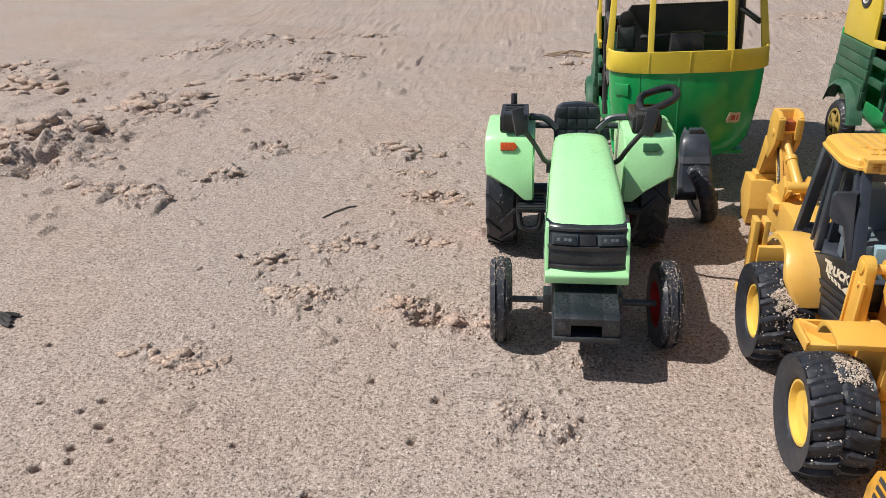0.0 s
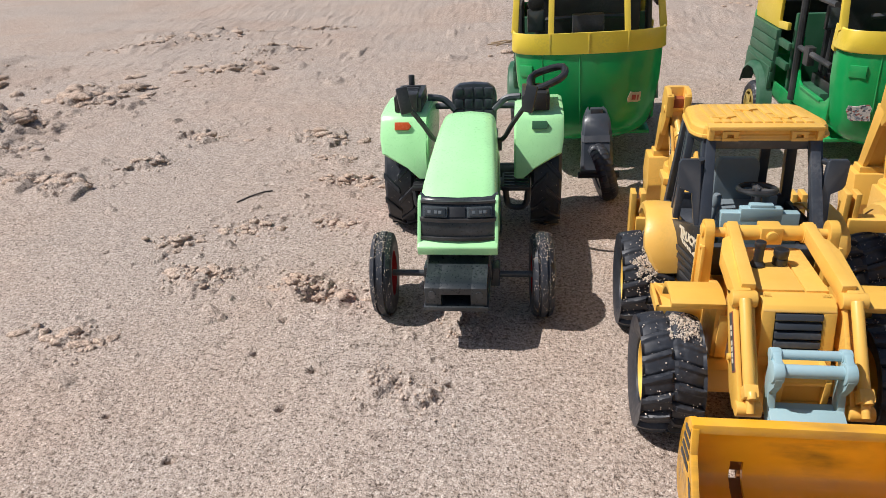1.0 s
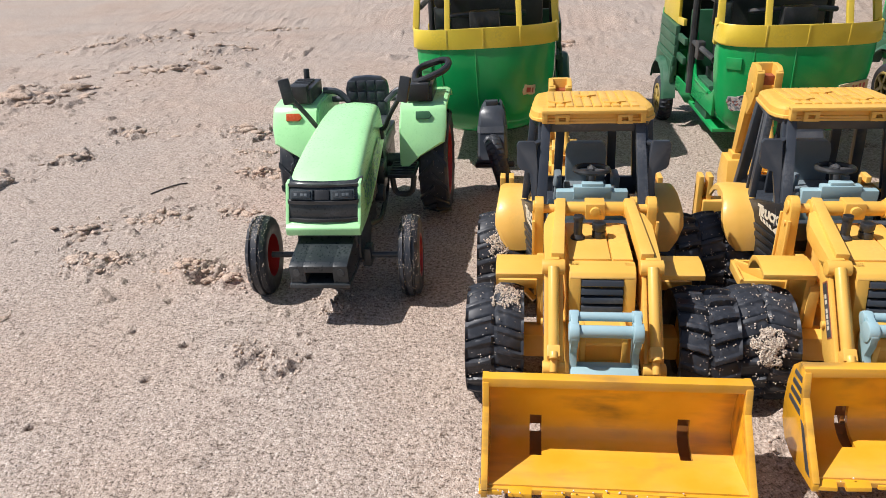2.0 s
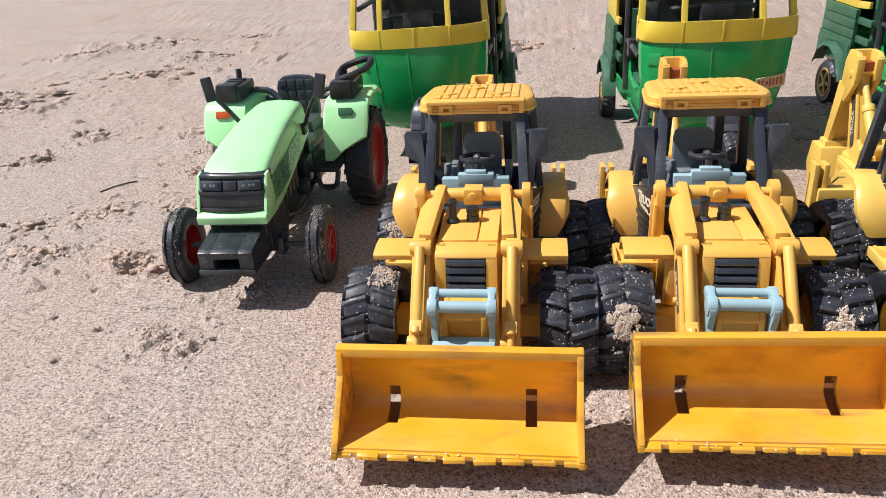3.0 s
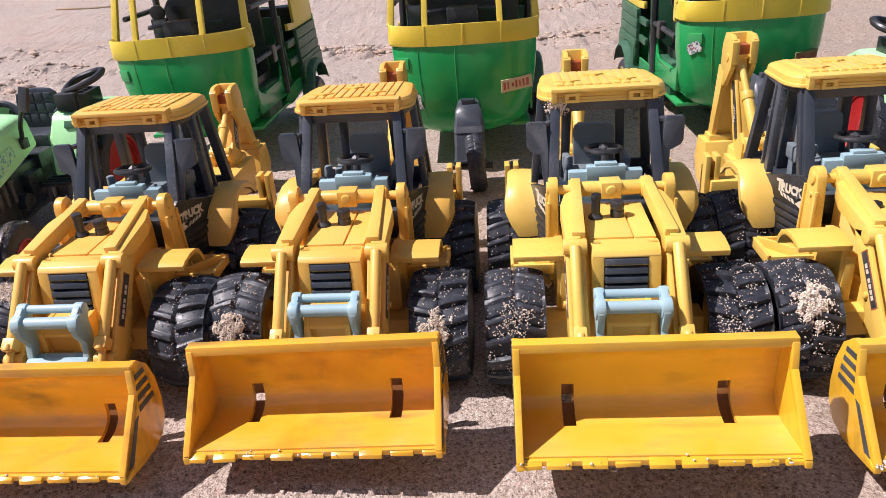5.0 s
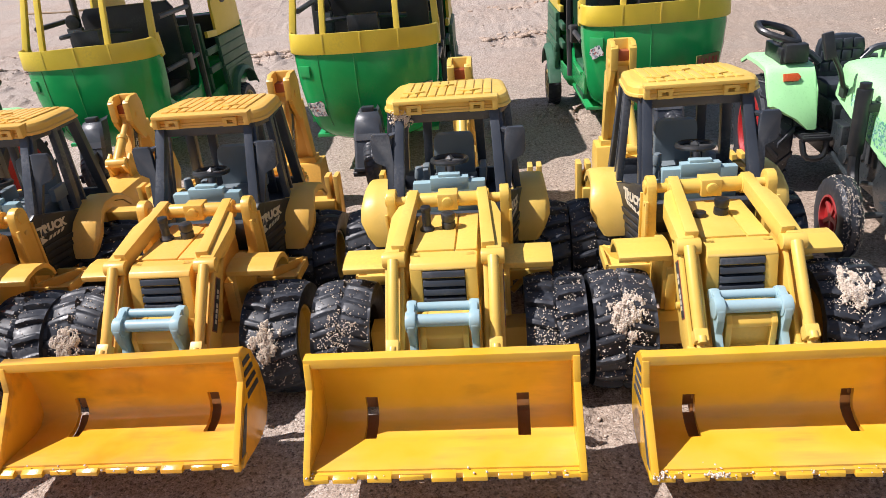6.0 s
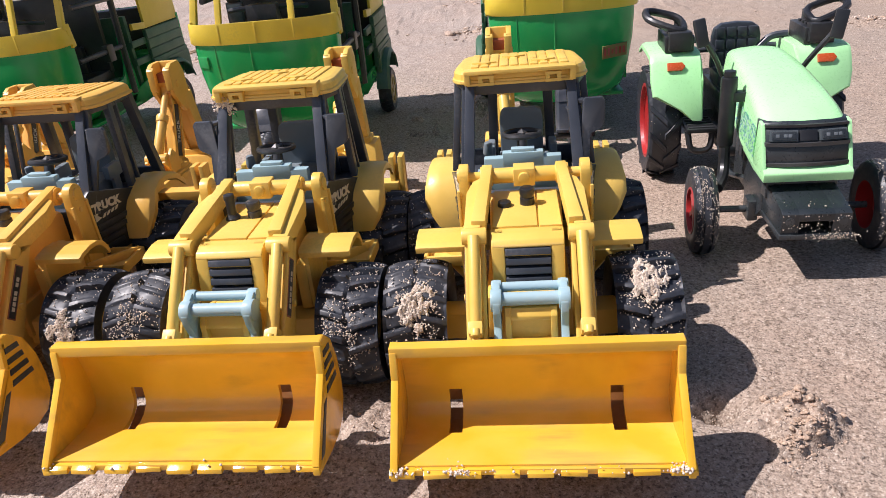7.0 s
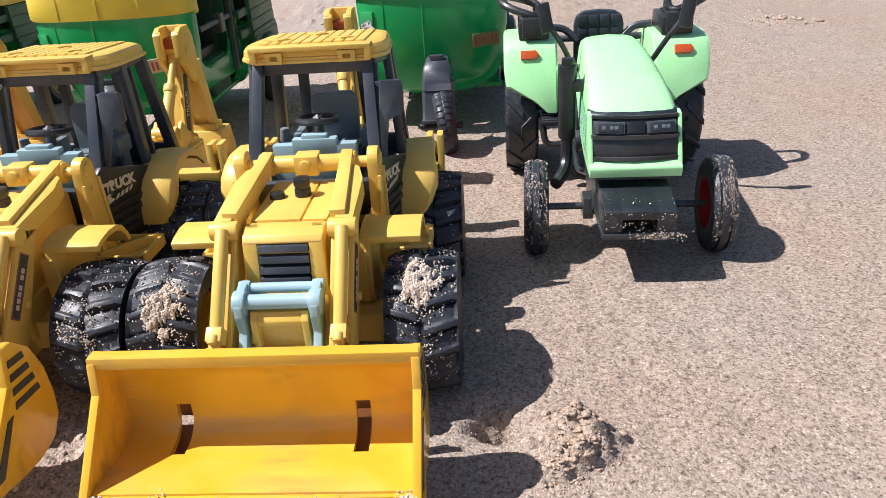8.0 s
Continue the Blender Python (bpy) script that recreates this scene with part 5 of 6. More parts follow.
def plate(root, x, z, w, h, paper, ink, roll, bars, label):
    p = part("number_plate", f"plate{x}{z}", lambda bm: box(bm, -w / 2, w / 2, -0.35, 0.35, -h / 2, h / 2, 0.15), paper, root, on_nose(root, x, z) @ pose(0, 0, 0, 0, roll, 0), label)
    for a, b, c in bars:
        part("print_bar", f"bar{x}{a}", lambda bm: box(bm, a, b, -0.5, -0.3, -h * 0.3 * c, h * 0.3 * c, 0.0), ink, p)


def sticker(root, x, z, w, h, roll, seed, mat=None):
    rng = random.Random(seed)
    pts = []
    for i in range(14):
        a = 2 * math.pi * i / 14
        k = rng.uniform(0.72, 1.0) / max(abs(math.cos(a)), abs(math.sin(a)))
        pts.append((math.cos(a) * w / 2 * k, math.sin(a) * h / 2 * k))

    def shape(bm):
        t = bmesh.new()
        f = [t.verts.new((px, -0.15, pz)) for px, pz in pts]
        bk = [t.verts.new((px, 0.25, pz)) for px, pz in pts]
        t.faces.new(f), t.faces.new(bk)
        for i in range(14):
            t.faces.new((f[i], f[(i + 1) % 14], bk[(i + 1) % 14], bk[i]))
        bmesh.ops.recalc_face_normals(t, faces=t.faces[:])
        add(bm, t)
    part("sticker", f"sticker{seed}", shape, mat or STICKER, root, on_nose(root, x, z, 0.1) @ pose(0, 0, 0, 0, roll, 0), "torn printed paper sticker")


# ---- toy tractor; it faces -y, its origin lies under the fender lamps ----
def rear_tyre_shape(bm):
    r, w = 28.6, 15.5
    lathe(bm, [(-w / 2 + 1.2, 19), (-w / 2, 22.5), (-w / 2 + 0.3, 25.6), (-w / 2 + 1.6, 27.0), (0, 27.4), (w / 2 - 1.6, 27.0), (w / 2 - 0.3, 25.6), (w / 2, 22.5), (w / 2 - 1.2, 19)], 72)


def lug_shape(bm, s):
    """One bar of the rear tread, at angle zero, towards the side s."""
    w = 15.5
    t = bmesh.new()
    for x, ang in ((-s * 0.6, 0.0), (s * 0.98 * w / 2, 0.30)):
        for dang in (-0.055, 0.055):
            for rad in (26.2, 28.9 if abs(x) < 5 else 27.9):
                t.verts.new((x, rad * math.cos(ang + dang), rad * math.sin(ang + dang)))
    bmesh.ops.convex_hull(t, input=t.verts[:])
    soften(t, 0.35, 1)
    add(bm, t)


def front_tyre_shape(bm):
    def ribs(x, rad, a):
        return rad - (0.5 if rad > 16.6 and (int(a / (2 * math.pi) * 44) % 2) and abs(x) > 2.4 else 0)
    lathe(bm, [(-4.0, 9.6), (-4.6, 12.5), (-4.5, 15), (-3.9, 16.9), (-2.4, 17.7), (-2.0, 16.9), (-1.4, 16.9), (-1.1, 18), (1.1, 18), (1.4, 16.9), (2.0, 16.9), (2.4, 17.7), (3.9, 16.9), (4.5, 15), (4.6, 12.5), (4.0, 9.6)], 88, ribs)


def tractor(place, label, exhaust, left_bar, lens_right, steer, sandy, seed):
    root = thing("toy_tractor", place, label, "toy tractor", "toy tractors at the ends of the row")

    def hood(bm):
        rings = []
        for y, w, wb, z0, z1 in ((-82.5, 14.4, 15.4, 36.5, 52.6), (-80, 15.0, 15.8, 36.0, 54.4), (-72, 14.8, 16.0, 35.6, 57.4), (-58, 14.2, 15.7, 37.4, 60.6), (-40, 13.4, 15.2, 41.5, 63.6), (-24, 12.7, 14.6, 45, 65.4), (-13, 12.2, 14.1, 47.5, 65.9), (-6, 11.8, 13.6, 49.0, 65.7), (-4, 11.0, 12.9, 49.6, 64.6)):
            c = 2.2
            rings.append([(-wb, y, z0), (-w - 0.5, y, z1 - c * 2.2), (-w + 0.2, y, z1 - c * 0.9), (-w + c * 0.9, y, z1 - c * 0.3), (-w + c * 2.4, y, z1), (0, y, z1 + 0.5), (w - c * 2.4, y, z1), (w - c * 0.9, y, z1 - c * 0.3), (w - 0.2, y, z1 - c * 0.9), (w + 0.5, y, z1 - c * 2.2), (wb, y, z0)])
        loft(bm, rings)
        for s in (-1, 1):
            prism(bm, [(-90.6, 36), (-88.6, 40.5), (-84.8, 48.6), (-82.8, 53.0), (-79, 53.6), (-76, 36)], *sorted((s * 14.5, s * 15.9)), 0.5)
        prism(bm, [(-91.5, 33), (-92, 36.6), (-89, 38.2), (-78, 38.6), (-60, 39), (-60, 36), (-76, 33.4)], -15.8, 15.8, 1.0)
    h = part("hood", "t_hood", hood, LIME, root, pose(0, 0, 2.4), sharp=50)

    def grille(bm):
        # a body bowed forward in plan, swept back to the top
        rings = []
        for z, y in ((37.4, -88.6), (39.0, -89.6), (46.0, -87.6), (50.8, -85.0), (53.2, -83.2), (53.6, -81.6)):
            rings.append([(-15.5, -76, z), (-15.6, y + 4.0, z), (-14.4, y + 1.6, z), (-8, y + 0.4, z), (0, y, z), (8, y + 0.4, z), (14.4, y + 1.6, z), (15.6, y + 4.0, z), (15.5, -76, z)])
        loft(bm, rings)
    g = part("grille", "t_grille", grille, CHARCOAL, root, pose(0, 0, 2.4), "glossy black grille panel", sharp=50)

    def trim(bm, z, y, h):
        line = [(-15.7, y + 4.6), (-14.6, y + 1.5), (-8, y + 0.3), (0, y - 0.1), (8, y + 0.3), (14.6, y + 1.5), (15.7, y + 4.6)]
        loft(bm, [[(x, q - 0.9, z + d) for x, q in line] for d in (0, h)], closed=False, caps=False, thick=1.3)
    for k, (z, y, tall) in enumerate(((45.6, -87.6, 1.4), (38.6, -89.4, 1.2), (51.9, -84.0, 1.0))):
        part("grille_bar", f"t_trim{k}", lambda bm: trim(bm, z, y, tall), BLACK, g)
    part("lamp_surround", "t_grib", lambda bm: box(bm, -3.0, 3.0, -0.5, 1.0, -2.0, 2.0, 0.3), BLACK, g, pose(0, -86.4, 49.2, -25))

    def lamp(bm):
        box(bm, -4.9, 4.9, -0.7, 1.6, -2.1, 2.1, 0.5)

    def lens_glass(bm):
        box(bm, -4.2, 4.2, -1.2, 0.2, -1.5, 1.5, 0.5)
    for s in (-1, 1):
        hl = part("headlight", "t_lamp", lamp, SILVER, g, pose(s * 8.6, -86.2, 49.3, -25, 0, s * 6))
        part("lens", "t_lens_glass", lens_glass, CHARCOAL, hl, label="dark glassy headlight lens")
        # three pale bars stand for highlights on the glass
        part("reflector", "t_glint", lambda bm: [box(bm, x, x + 1.3, -1.32, -1.1, -0.7, 0.5, 0.1) for x in (-2.9, -0.2, 1.4)], GLINT, hl)

    def decal(bm):
        t = bmesh.new()
        vs = [t.verts.new(p) for p in ((16.25, -77, 38.0), (15.85, -77, 50.0), (15.15, -48, 52.4), (14.4, -26, 55.4), (14.75, -26, 49.6), (15.75, -52, 40.6))]
        t.faces.new(vs)
        bmesh.ops.solidify(t, geom=t.faces[:], thickness=-0.5)
        add(bm, t)
    for s in (Matrix.Identity(4), MIRROR):
        part("side_decal", "t_decal", decal, DECAL, h, s, "speckled worn decal")

    def weight(bm):
        prism(bm, [(-105, 20), (-105.5, 28.4), (-103, 29.4), (-86, 32.6), (-78, 33), (-78, 20), (-90, 19)], -13.2, -6.2, 0.7)
        prism(bm, [(-105, 20), (-105.5, 28.4), (-103, 29.4), (-86, 32.6), (-78, 33), (-78, 20), (-90, 19)], 6.2, 13.2, 0.7)
        prism(bm, [(-105.3, 25.4), (-105.5, 28.4), (-103, 29.4), (-86, 32.6), (-84, 32.6), (-84, 25.4)], -7, 7, 0.5)
        box(bm, -13.8, 13.8, -106, -80, 18.6, 20.4, 0.4)
        box(bm, -7, 7, -88, -84, 20, 30, 0.4)
        box(bm, -14.2, 14.2, -86, -60, 27, 34, 0.7)
        for s in (-1, 1):
            rod(bm, (s * 10, -105.8, 25.5), (s * 10, -104.6, 25.5), 1.6, n=14)
    part("front_weight", "t_weight", weight, CHARCOAL, root, Matrix.Diagonal((0.91, 1, 1, 1)), label="dark grey front weight bracket")
    if exhaust:
        rng = random.Random(41)
        spots = [(rng.gauss(6, 4.5), -106.0, rng.gauss(19.6, 0.7)) for _ in range(130)] + [(rng.uniform(-12, 12.5), -105.4, rng.uniform(21, 28)) for _ in range(60)] + [(rng.uniform(-12, 12.5), rng.uniform(-103, -92), 30.2) for _ in range(25)]
        grains("stuck_sand", "sand_weight", spots, root, (0.14, 0.36), "pale sand grains stuck to the weight")

    def engine(bm):
        box(bm, -9, 9, -80, 22, 18, 44, 1.5)
        box(bm, -11, 11, -64, -30, 17, 40, 2.0)
        prism(bm, [(-82, 20), (-80, 36), (-60, 36), (-54, 24), (-60, 15), (-76, 15)], -13, 13, 1.0)
        for s in (-1, 1):
            for k in range(4):
                rod(bm, (s * 10.5, -50 + k * 6, 30), (s * 10.5, -50 + k * 6, 42), 2.2, n=10, b=0.5)
            rod(bm, (s * 9, -26, 28), (s * 15, -26, 28), 4.5, n=16, b=0.8)
            box(bm, *sorted((s * 9, s * 14)), -20, -8, 26, 40, 1.0)
            tube(bm, [(s * 12, -56, 24), (s * 15, -40, 20), (s * 14, -14, 24), (s * 12, 4, 30)], 1.2, 8)
        box(bm, -10, 10, 8, 46, 16, 40, 1.5)
        rod(bm, (-36, 24, 27.6), (36, 24, 27.6), 4.0, n=16)
        box(bm, -12, 12, -4, 40, 38, 46, 1.0)
        rod(bm, (-30, -73, 17.4), (30, -73, 17.4), 1.35, n=12)
        for s in (-1, 1):
            box(bm, *sorted((s * 12, s * 16)), -77, -69, 13.5, 22, 0.8)
    part("engine", "t_engine", engine, CHARCOAL, root)

    def step(bm):
        box(bm, 15, 29, -14, 6, 31, 33, 0.5)
        tube(bm, [(17, -12, 31), (18, -13, 22), (27, -13, 22), (28, -10, 31)], 1.5, 8)
        box(bm, 10, 18, -8, 2, 29, 32, 0.5)
    def fender(bm):
        fender_arc(bm, [(-8.6, 35.5), (-8.2, 41), (-6.4, 47.5), (-3.8, 54.5), (0.2, 61.6), (2.2, 64.0), (4.6, 65.0), (16, 65.6), (34, 65.3), (44, 61)], [(21.6, -1.5), (22.0, 0), (30, 0.3), (43.0, 0.3), (44.8, -0.6), (45.0, -2.4)], 1.3, (0.18, 0.45, 0.96, 1.0, 1.0, 1.0, 1.0, 1.0, 1.0, 1.0))
        prism(bm, [(-8, 36), (-4, 54), (2, 61.4), (8, 64.7), (34, 64.7), (46, 59), (50, 50), (40, 40), (20, 34), (4, 32)], 21.0, 22.6, 0.4)
    def box_part(bm):
        box(bm, 24.5, 38, 4, 28, 68.8, 76.5, 1.2)
        box(bm, 26, 36.5, 1.5, 8, 70, 78.5, 1.0)
        for k in range(3):
            box(bm, 27, 36, 12 + k * 4.5, 14.4 + k * 4.5, 76, 77.6, 0.4)
    def bar(bm):
        tube(bm, [(28.5, 5, 77.6), (45.5, 11, 83.4), (45.5, 24, 86.6), (28.5, 22, 82.0)], 1.8, 10, loop=True)
        rod(bm, (29.4, 5.6, 69), (29.6, 6.0, 77.6), 1.7, n=10)
        rod(bm, (29.4, 21.5, 71), (29.6, 21.5, 82.0), 1.7, n=10)
    def stub(bm):
        rod(bm, (32, 26, 75), (32, 27, 82), 1.6, n=12, b=0.5)
    for k, s in enumerate((Matrix.Identity(4), MIRROR)):
        st = part("step", "t_step", step, BLACK, root, s)
        for i in range(5):
            part("tread_bar", "t_tread", lambda bm: beam(bm, (16, 0, 33), (28, 0, 33.0), 1.2, 1.2, 0.2), BLACK, st, pose(0, -12 + i * 4, 0))
        f = part("rear_fender", "t_fender", fender, LIME, root, s)
        part("fender_box", "t_box", box_part, BLACK, root, s @ pose(0, 0, -3.3))
        if k == 0 or left_bar:
            part("handrail", "t_bar", bar, BLACK, root, s @ pose(0, 0, -3.3))
        else:
            part("handrail", "t_stub", stub, BLACK, root, s @ pose(0, 0, -3.3), "broken-off handrail stub")

    def lens(bm):
        prism(bm, [(0, 0), (6.8, 0), (8.2, 1.9), (6.8, 3.8), (0, 3.8)], -0.9, 0.9, 0.3, "z")
    for s in (-1, 1):
        part("fender_lamp", f"t_lens{s < 0 or not lens_right}", lens, ORANGE if s < 0 or not lens_right else OLDLENS, root, pose(s * 33.5 - 3.9, -2.4, 58.4, 90 - 28, 0, 0), "orange lamp" if s < 0 or not lens_right else "dark green lamp")

    def seat(bm):
        prism(bm, [(-11.4, 51), (-11.6, 67), (-10.6, 71), (-7.4, 73.2), (0, 73.8), (7.4, 73.2), (10.6, 71), (11.6, 67), (11.4, 51)], 27, 31.5, 1.3, "y")
        box(bm, -11.4, 11.4, 10, 29, 46, 52.5, 1.8)
        for i in range(4):
            for j in range(3):
                box(bm, -10 + i * 5.1, -5.6 + i * 5.1, 26.0, 28, 55.2 + j * 5.8, 60 + j * 5.8, 1.0)
        for s in (-1, 1):
            tube(bm, [(s * 10, 27, 60), (s * 16, 28, 66), (s * 24, 26, 67)], 1.8, 8)
        rod(bm, (-22, 34, 60), (22, 34, 60), 1.6, n=12)
    part("seat", "t_seat", seat, DARK, root, label="black quilted tractor seat")

    def mirror(bm):
        tube(bm, [(12.5, -16, 57), (16.5, -19, 59), (20, -23, 67), (26.5, -26, 77)], 1.15, 8)
        box(bm, 12, 15.5, -18.5, -13, 53, 58, 0.7)
        box(bm, -2.7, 2.7, -1.1, 1.1, -6.0, 6.0, 1.2, pose(28, -26, 79.6, -12, 8, -18))
    for s in (Matrix.Identity(4), MIRROR):
        part("mirror", "t_mirror", mirror, BLACK, root, s)

    def pipe(bm):
        rod(bm, (-20.5, -50, 37), (-20.5, -50, 66), 3.3, n=20, b=0.8)
        rod(bm, (-20.5, -50, 65), (-20.5, -50, 68.5), 2.4, n=16, b=0.3)
        tube(bm, [(-20.5, -50, 46), (-20.5, -51, 30), (-21.5, -56, 25.0), (-25.5, -64, 23.0)], 2.4, 10)
        box(bm, -20, -13, -53, -48, 56, 60, 0.6)
    if exhaust:
        part("exhaust_pipe", "t_pipe", pipe, BLACK, root)

    rt, ft = (rear_tyre_shape, TYRE), (front_tyre_shape, TYRE)
    rr = (lambda bm: (dish(bm, 19.6, 12.4, 0.3), lathe(bm, [(-6, 17), (5.0, 17), (5.2, 15.6), (-6, 15.4)], 40)), RED)
    fr = (lambda bm: (dish(bm, 9.9, 7.8, 0.36), [beam(bm, (2.6, 0, 0), (2.6, 8 * math.cos(a), 8 * math.sin(a)), 1.4, 2.0, 0.3) for a in [2 * math.pi * k / 5 for k in range(5)]]), RED)
    for k, s in enumerate((-1, 1)):
        w = wheel(root, "t_rear", s, s * 37.0, 23, 27.6, 28.4, 15.5, rt, rr, sandy=60, seed=seed * 20 + k, patch=0.2, roll=k * 40 + seed * 13)
        for i in range(26):
            side = 1 if i % 2 else -1
            part("tread_lug", f"t_lug{side}", lambda bm: lug_shape(bm, side), TYRE, w, pose(0, 0, 0, 360 * i / 26, 0, 0))
        wheel(root, "t_front", s, s * 33.4, -73, 17.2, 17.9, 9.0, ft, fr, turn=steer, sandy=sandy, seed=seed * 20 + 5 + k, patch=0.35, roll=k * 33)
    return root


# ---- the toys in their places ----
LOW = -0.0004
R1 = rickshaw(pose(0.0835, 0.4090, LOW, 0, -1.8, -2.6), "green and yellow toy auto rickshaw with torn number plate", 1, 20)
sticker(R1, 25.8, 51.5, 8.5, 7.0, 8, 11, CREAM)
plate(R1, 26.4, 51.5, 5.6, 5.0, CREAM, REDINK, 6, [(-2.2, 0.2, 1.0), (1.0, 1.9, 1.0)], "scrap of a torn number plate")
sticker(R1, -31, 40, 11, 7, 10, 12, DULLGREEN)
R2 = rickshaw(pose(0.2557, 0.389, LOW, 0, 0, -0.6), "green and yellow toy auto rickshaw, cream number plate, sticker", 2, 6)
sticker(R2, -30.5, 45.5, 13.5, 11, -12, 21)
plate(R2, 29.4, 53.5, 19, 7.4, CREAM, REDINK, -5, [(-8.2, -6.9, 1.0), (-5.9, -4.8, 1.0), (-3.2, -1.9, 0.5), (-0.9, 0.3, 1.0), (1.4, 2.4, 0.8), (3.6, 4.8, 1.0), (5.9, 7.4, 1.0)], "cream number plate with blurred print")
R3 = rickshaw(pose(0.426, 0.4085, LOW, 0, 0, 0.6), "green and yellow toy auto rickshaw with a faded number plate", 3, 10)
sticker(R3, -35.5, 63, 10, 7.5, -20, 31)
plate(R3, 29, 54, 15.5, 7.4, OLIVE, REDINK, -3, [(-6.6, -5.4, 1.0), (-4.4, -3.2, 1.0), (-2.0, -0.9, 0.6), (0.4, 1.6, 1.0), (2.8, 3.9, 0.9), (5.0, 6.4, 0.9)], "faded olive number plate with worn red print")

backhoe(pose(0.1247, 0.2053, LOW, 0, 0, -1.8), 36.9, -62.2, (-7, 163, 66), False, 1, "yellow toy backhoe loader with a scuffed bucket, on sand", (1100, 200, 1500, 160), YELLOW, 0.6, 0.0, ((0.45, 1.5), None))
backhoe(pose(0.2132, 0.2046, -0.0010, 0, 0, -2.4), 40.8, -59.2, (1.5, 138, 78), False, 2, "yellow toy backhoe loader with sandy front tyres", (2600, 2600, 260, 260), YELLOW, 1.2, -1.7, ((-0.05, 0.52), (-0.1, 0.40)))
backhoe(pose(0.3070, 0.1968, 0.0002, 0, 0, -1.8), 42.7, -62.2, (0, 143, 77.5), False, 3, "yellow toy backhoe loader with sand stuck to its roof corner", (950, 900, 340, 340), LEMON, 0.9, -0.3)
backhoe(pose(0.3968, 0.1948, 0.0002, 0, 0, -0.7), 38.4, -59.6, (-8.5, 139, 82), True, 4, "yellow toy backhoe loader, broken exhaust stack, one mirror, sand-caked tyres", (5200, 5200, 420, 300), LEMON, 0.3, 0.0, ((0.05, 0.78), (0.0, 1.08)))

tractor(pose(0.0187, 0.3350, LOW, 0, 0, -0.5), "lime green toy tractor with a broken handrail, on sand", False, False, True, 3, 420, 1)
tractor(pose(0.5060, 0.3340, LOW, 0, 0, -2.6), "lime green toy tractor with a black exhaust pipe", True, True, False, -2, 750, 2)


# ---- loose sand and beach litter ----
def crumbs():
    rng = random.Random(77)
    spots = []
    for cx, cy, r, a in LUMPS:
        if cy > 0.7:
            count, size = 60, 2.6
        else:
            count, size = int(14 + 2200 * r) * (3 if cx > 0.44 and cy < 0.2 else 1), 1.5 if cx < 0.44 else 0.5
        for _ in range(count):
            x, y = cx + rng.gauss(0, r * 0.75), cy + rng.gauss(0, r * 0.7)
            spots.append((x, y, size))
    for _ in range(2600):
        x, y = rng.uniform(-0.35, 0.62), rng.uniform(0.11, 0.5)
        spots.append((x, y, 0.62))
    for _ in range(1500):
        x, y = rng.uniform(-0.9, 1.0), rng.uniform(0.5, 1.5)
        spots.append((x, y, 1.6))
    xs, ys = np.array([s[0] for s in spots]), np.array([s[1] for s in spots])
    zs = sand_height(xs, ys)
    by = {}
    for (x, y, k), z in zip(spots, zs):
        by.setdefault(k, []).append((x * 1000, y * 1000, z * 1000 + 0.15 * k))
    for k, pts in by.items():
        ob = grains("sand_crumbs", f"crumbs{k}", pts, None, (0.28 * k, 0.75 * k), "loose crumbs of coarse sand")
        ob.data.materials.clear()
        ob.data.materials.append(CRUMB)
        tagged(ob, category="sand")


crumbs()


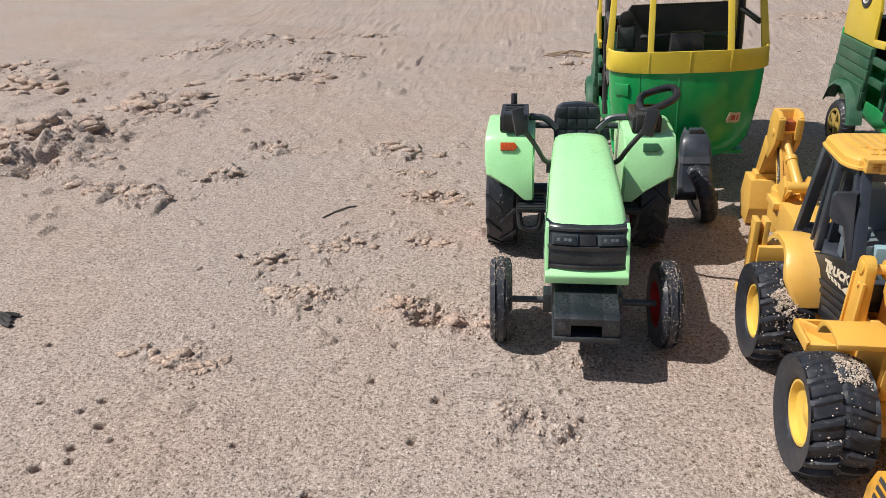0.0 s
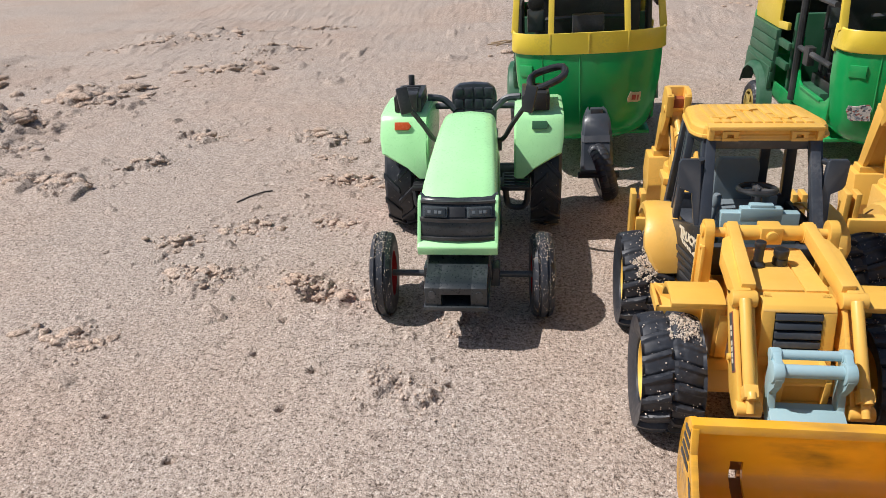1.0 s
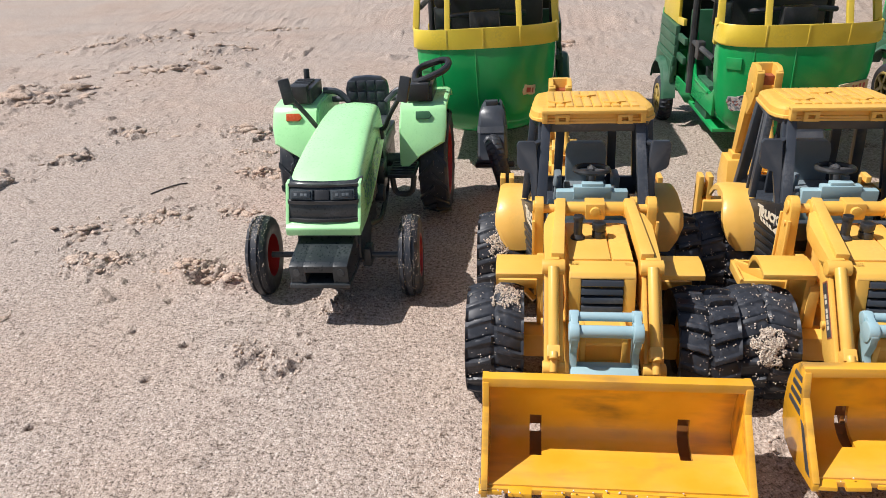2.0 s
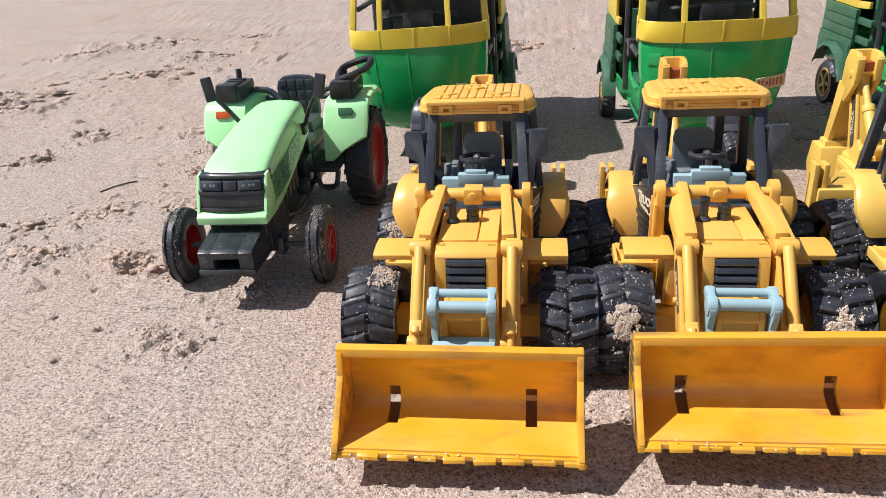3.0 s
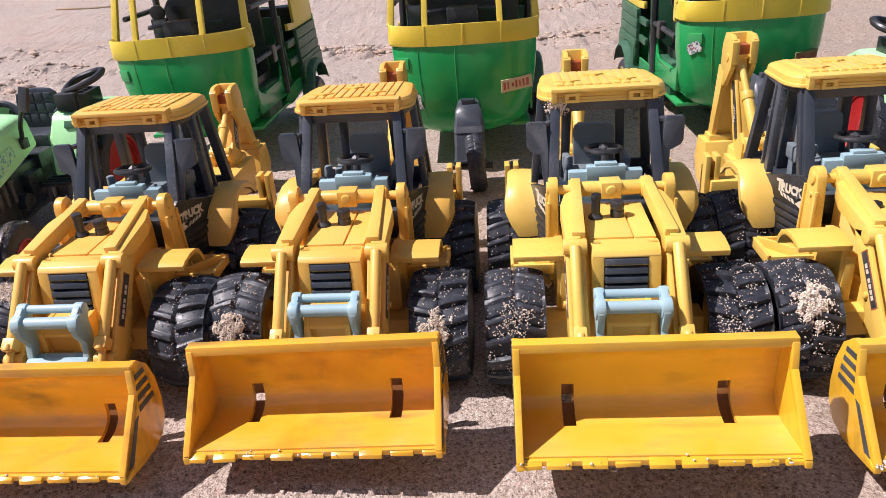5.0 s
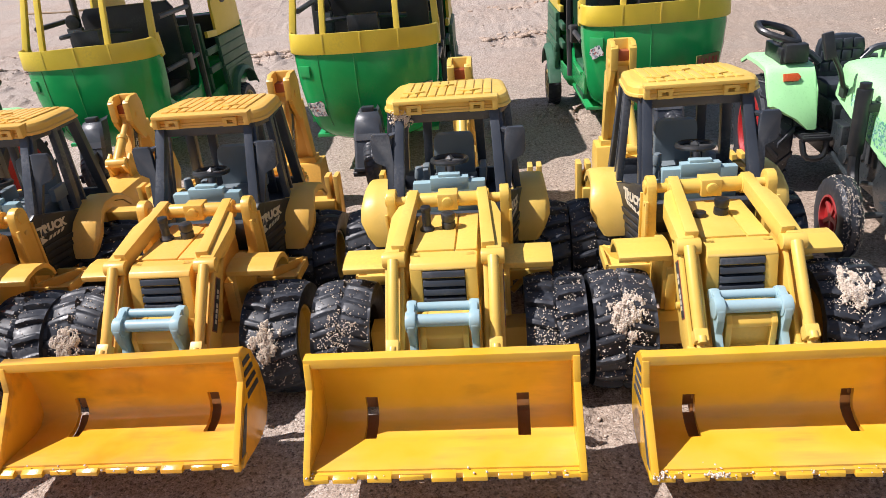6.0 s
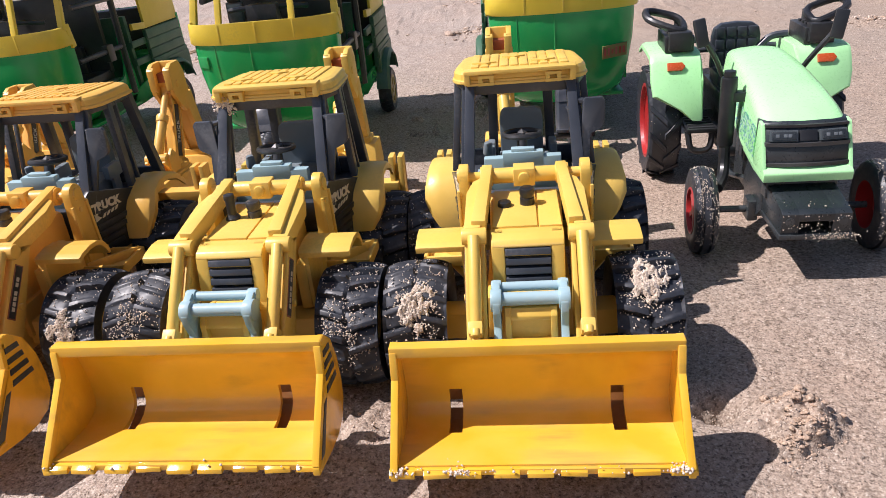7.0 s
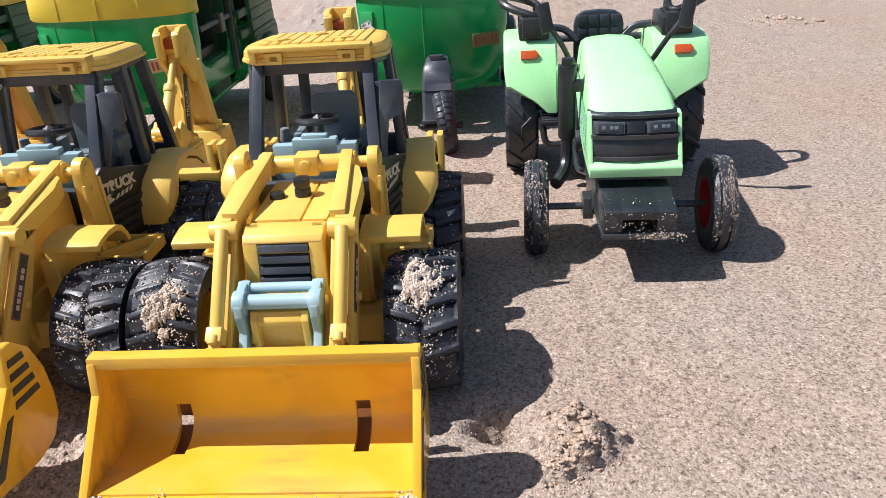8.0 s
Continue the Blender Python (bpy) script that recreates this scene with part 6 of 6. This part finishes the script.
def clods():
    """Broken lumps of crust lying in and round the scuffs: uneven, half sunk."""
    rng = random.Random(31)
    t = bmesh.new()
    bmesh.ops.create_icosphere(t, subdivisions=2, radius=1)
    t.verts.ensure_lookup_table()
    base = np.array([v.co[:] for v in t.verts])
    tris = np.array([[v.index for v in f.verts] for f in t.faces])
    t.free()
    vs, fs, count = [], [], 0
    for cx, cy, r, a in LUMPS:
        if a < 0:
            continue
        line = rng.uniform(-0.5, 0.5)
        for _ in range(60 if 0.458 < cx < 0.48 and cy < 0.2 else rng.randint(18, 28) if cy < 0.7 else rng.randint(34, 50)):
            tight = 0.55 if 0.458 < cx < 0.48 and cy < 0.2 else 1.0
            along, off = rng.gauss(0, r * 0.75 * tight), rng.gauss(0, r * (0.32 if tight == 1.0 else 0.5))
            x, y = cx + along * math.cos(line) - off * math.sin(line), cy + along * math.sin(line) + off * math.cos(line)
            if -0.02 < x < 0.56 and 0.13 < y < 0.56 and not (0.458 < cx < 0.48 and cy < 0.2):
                continue
            size = min(max(r * rng.choice((0.06, 0.08, 0.12, 0.2) if cy < 0.7 else (0.03, 0.04, 0.06, 0.09)) * rng.uniform(0.7, 1.3), 0.0007), 0.0014 + 0.6 * a)
            if tight < 1.0:
                size *= 0.62
            n1 = np.sin(base @ np.array([rng.uniform(-4, 4) for _ in range(3)]) + rng.uniform(0, 6)) + 0.7 * np.sin(base @ np.array([rng.uniform(-9, 9) for _ in range(3)]) + rng.uniform(0, 6))
            n2 = np.array([rng.uniform(-1, 1) for _ in range(len(base))])
            p = base * (1 + 0.22 * n1 + 0.10 * n2)[:, None] * size * np.array([rng.uniform(0.9, 1.7), rng.uniform(0.7, 1.2), rng.uniform(0.40, 0.62)])
            w = rng.uniform(-0.6, 0.6)
            q = np.stack([p[:, 0] * math.cos(w) - p[:, 1] * math.sin(w) + x, p[:, 0] * math.sin(w) + p[:, 1] * math.cos(w) + y, p[:, 2] + ground_at(x, y) + size * 0.05], -1)
            vs.append(q)
            fs.append(tris + count)
            count += len(base)
    me = bpy.data.meshes.new("clods")
    me.from_pydata(np.concatenate(vs).tolist(), [], np.concatenate(fs).tolist())
    me.materials.append(CLOD)
    me.polygons.foreach_set("use_smooth", [True] * len(me.polygons))
    return tagged(new("sand_clods", me), "broken pinkish clods of sand crust on the beach", "sand", kind="stuff")


clods()


def litter(name, x, y, lines, r, mat, label):
    root = thing(name, pose(x, y, ground_at(x, y)), label, "beach litter")
    for k, pts in enumerate(lines):
        part("stem", f"{name}{x}{k}", lambda bm: tube(bm, pts, r, 6), mat, root)


litter("seaweed_scrap", -0.243, 0.258, [[(-6, 1, 3.5), (-1, 0, 3), (4, -2, 0.6)], [(-4, 0, 3), (0, 3, 2), (4, 4, 0.5)], [(-3, 0, 3), (2, -4, 1.0), (6, -5, 0.6)], [(-7, -2, 1), (-3, 1, 4), (2, 1, 1)]], 1.3, WEED, "small dark scrap of dried seaweed on the sand")
litter("twig", -0.118, 0.389, [[(-7, -10, 0.4), (-2, -2, 0.7), (4, 6, 0.4), (9, 9, 0.1)]], 0.45, WEED, "short dry twig half sunk in the sand")
litter("dry_grass", 0.038, 0.843, [[(-26, 6, 1), (-8, 0, 5), (12, -8, 2)], [(-20, -10, 1), (0, 0, 6), (22, 8, 1)], [(-8, 14, 1), (0, 0, 4), (14, -16, 1)], [(-30, -2, 1), (2, 3, 3), (24, -4, 1)]], 0.9, STRAW, "tuft of dry grass stems on the sand")
litter("long_stem", -0.50, 1.45, [[(-70, 18, 3), (-30, 0, 4), (10, -6, 3), (60, 6, 3)], [(-20, 0, 4), (-40, 30, 3)]], 2.0, STRAW, "long dry stem lying on the sand")
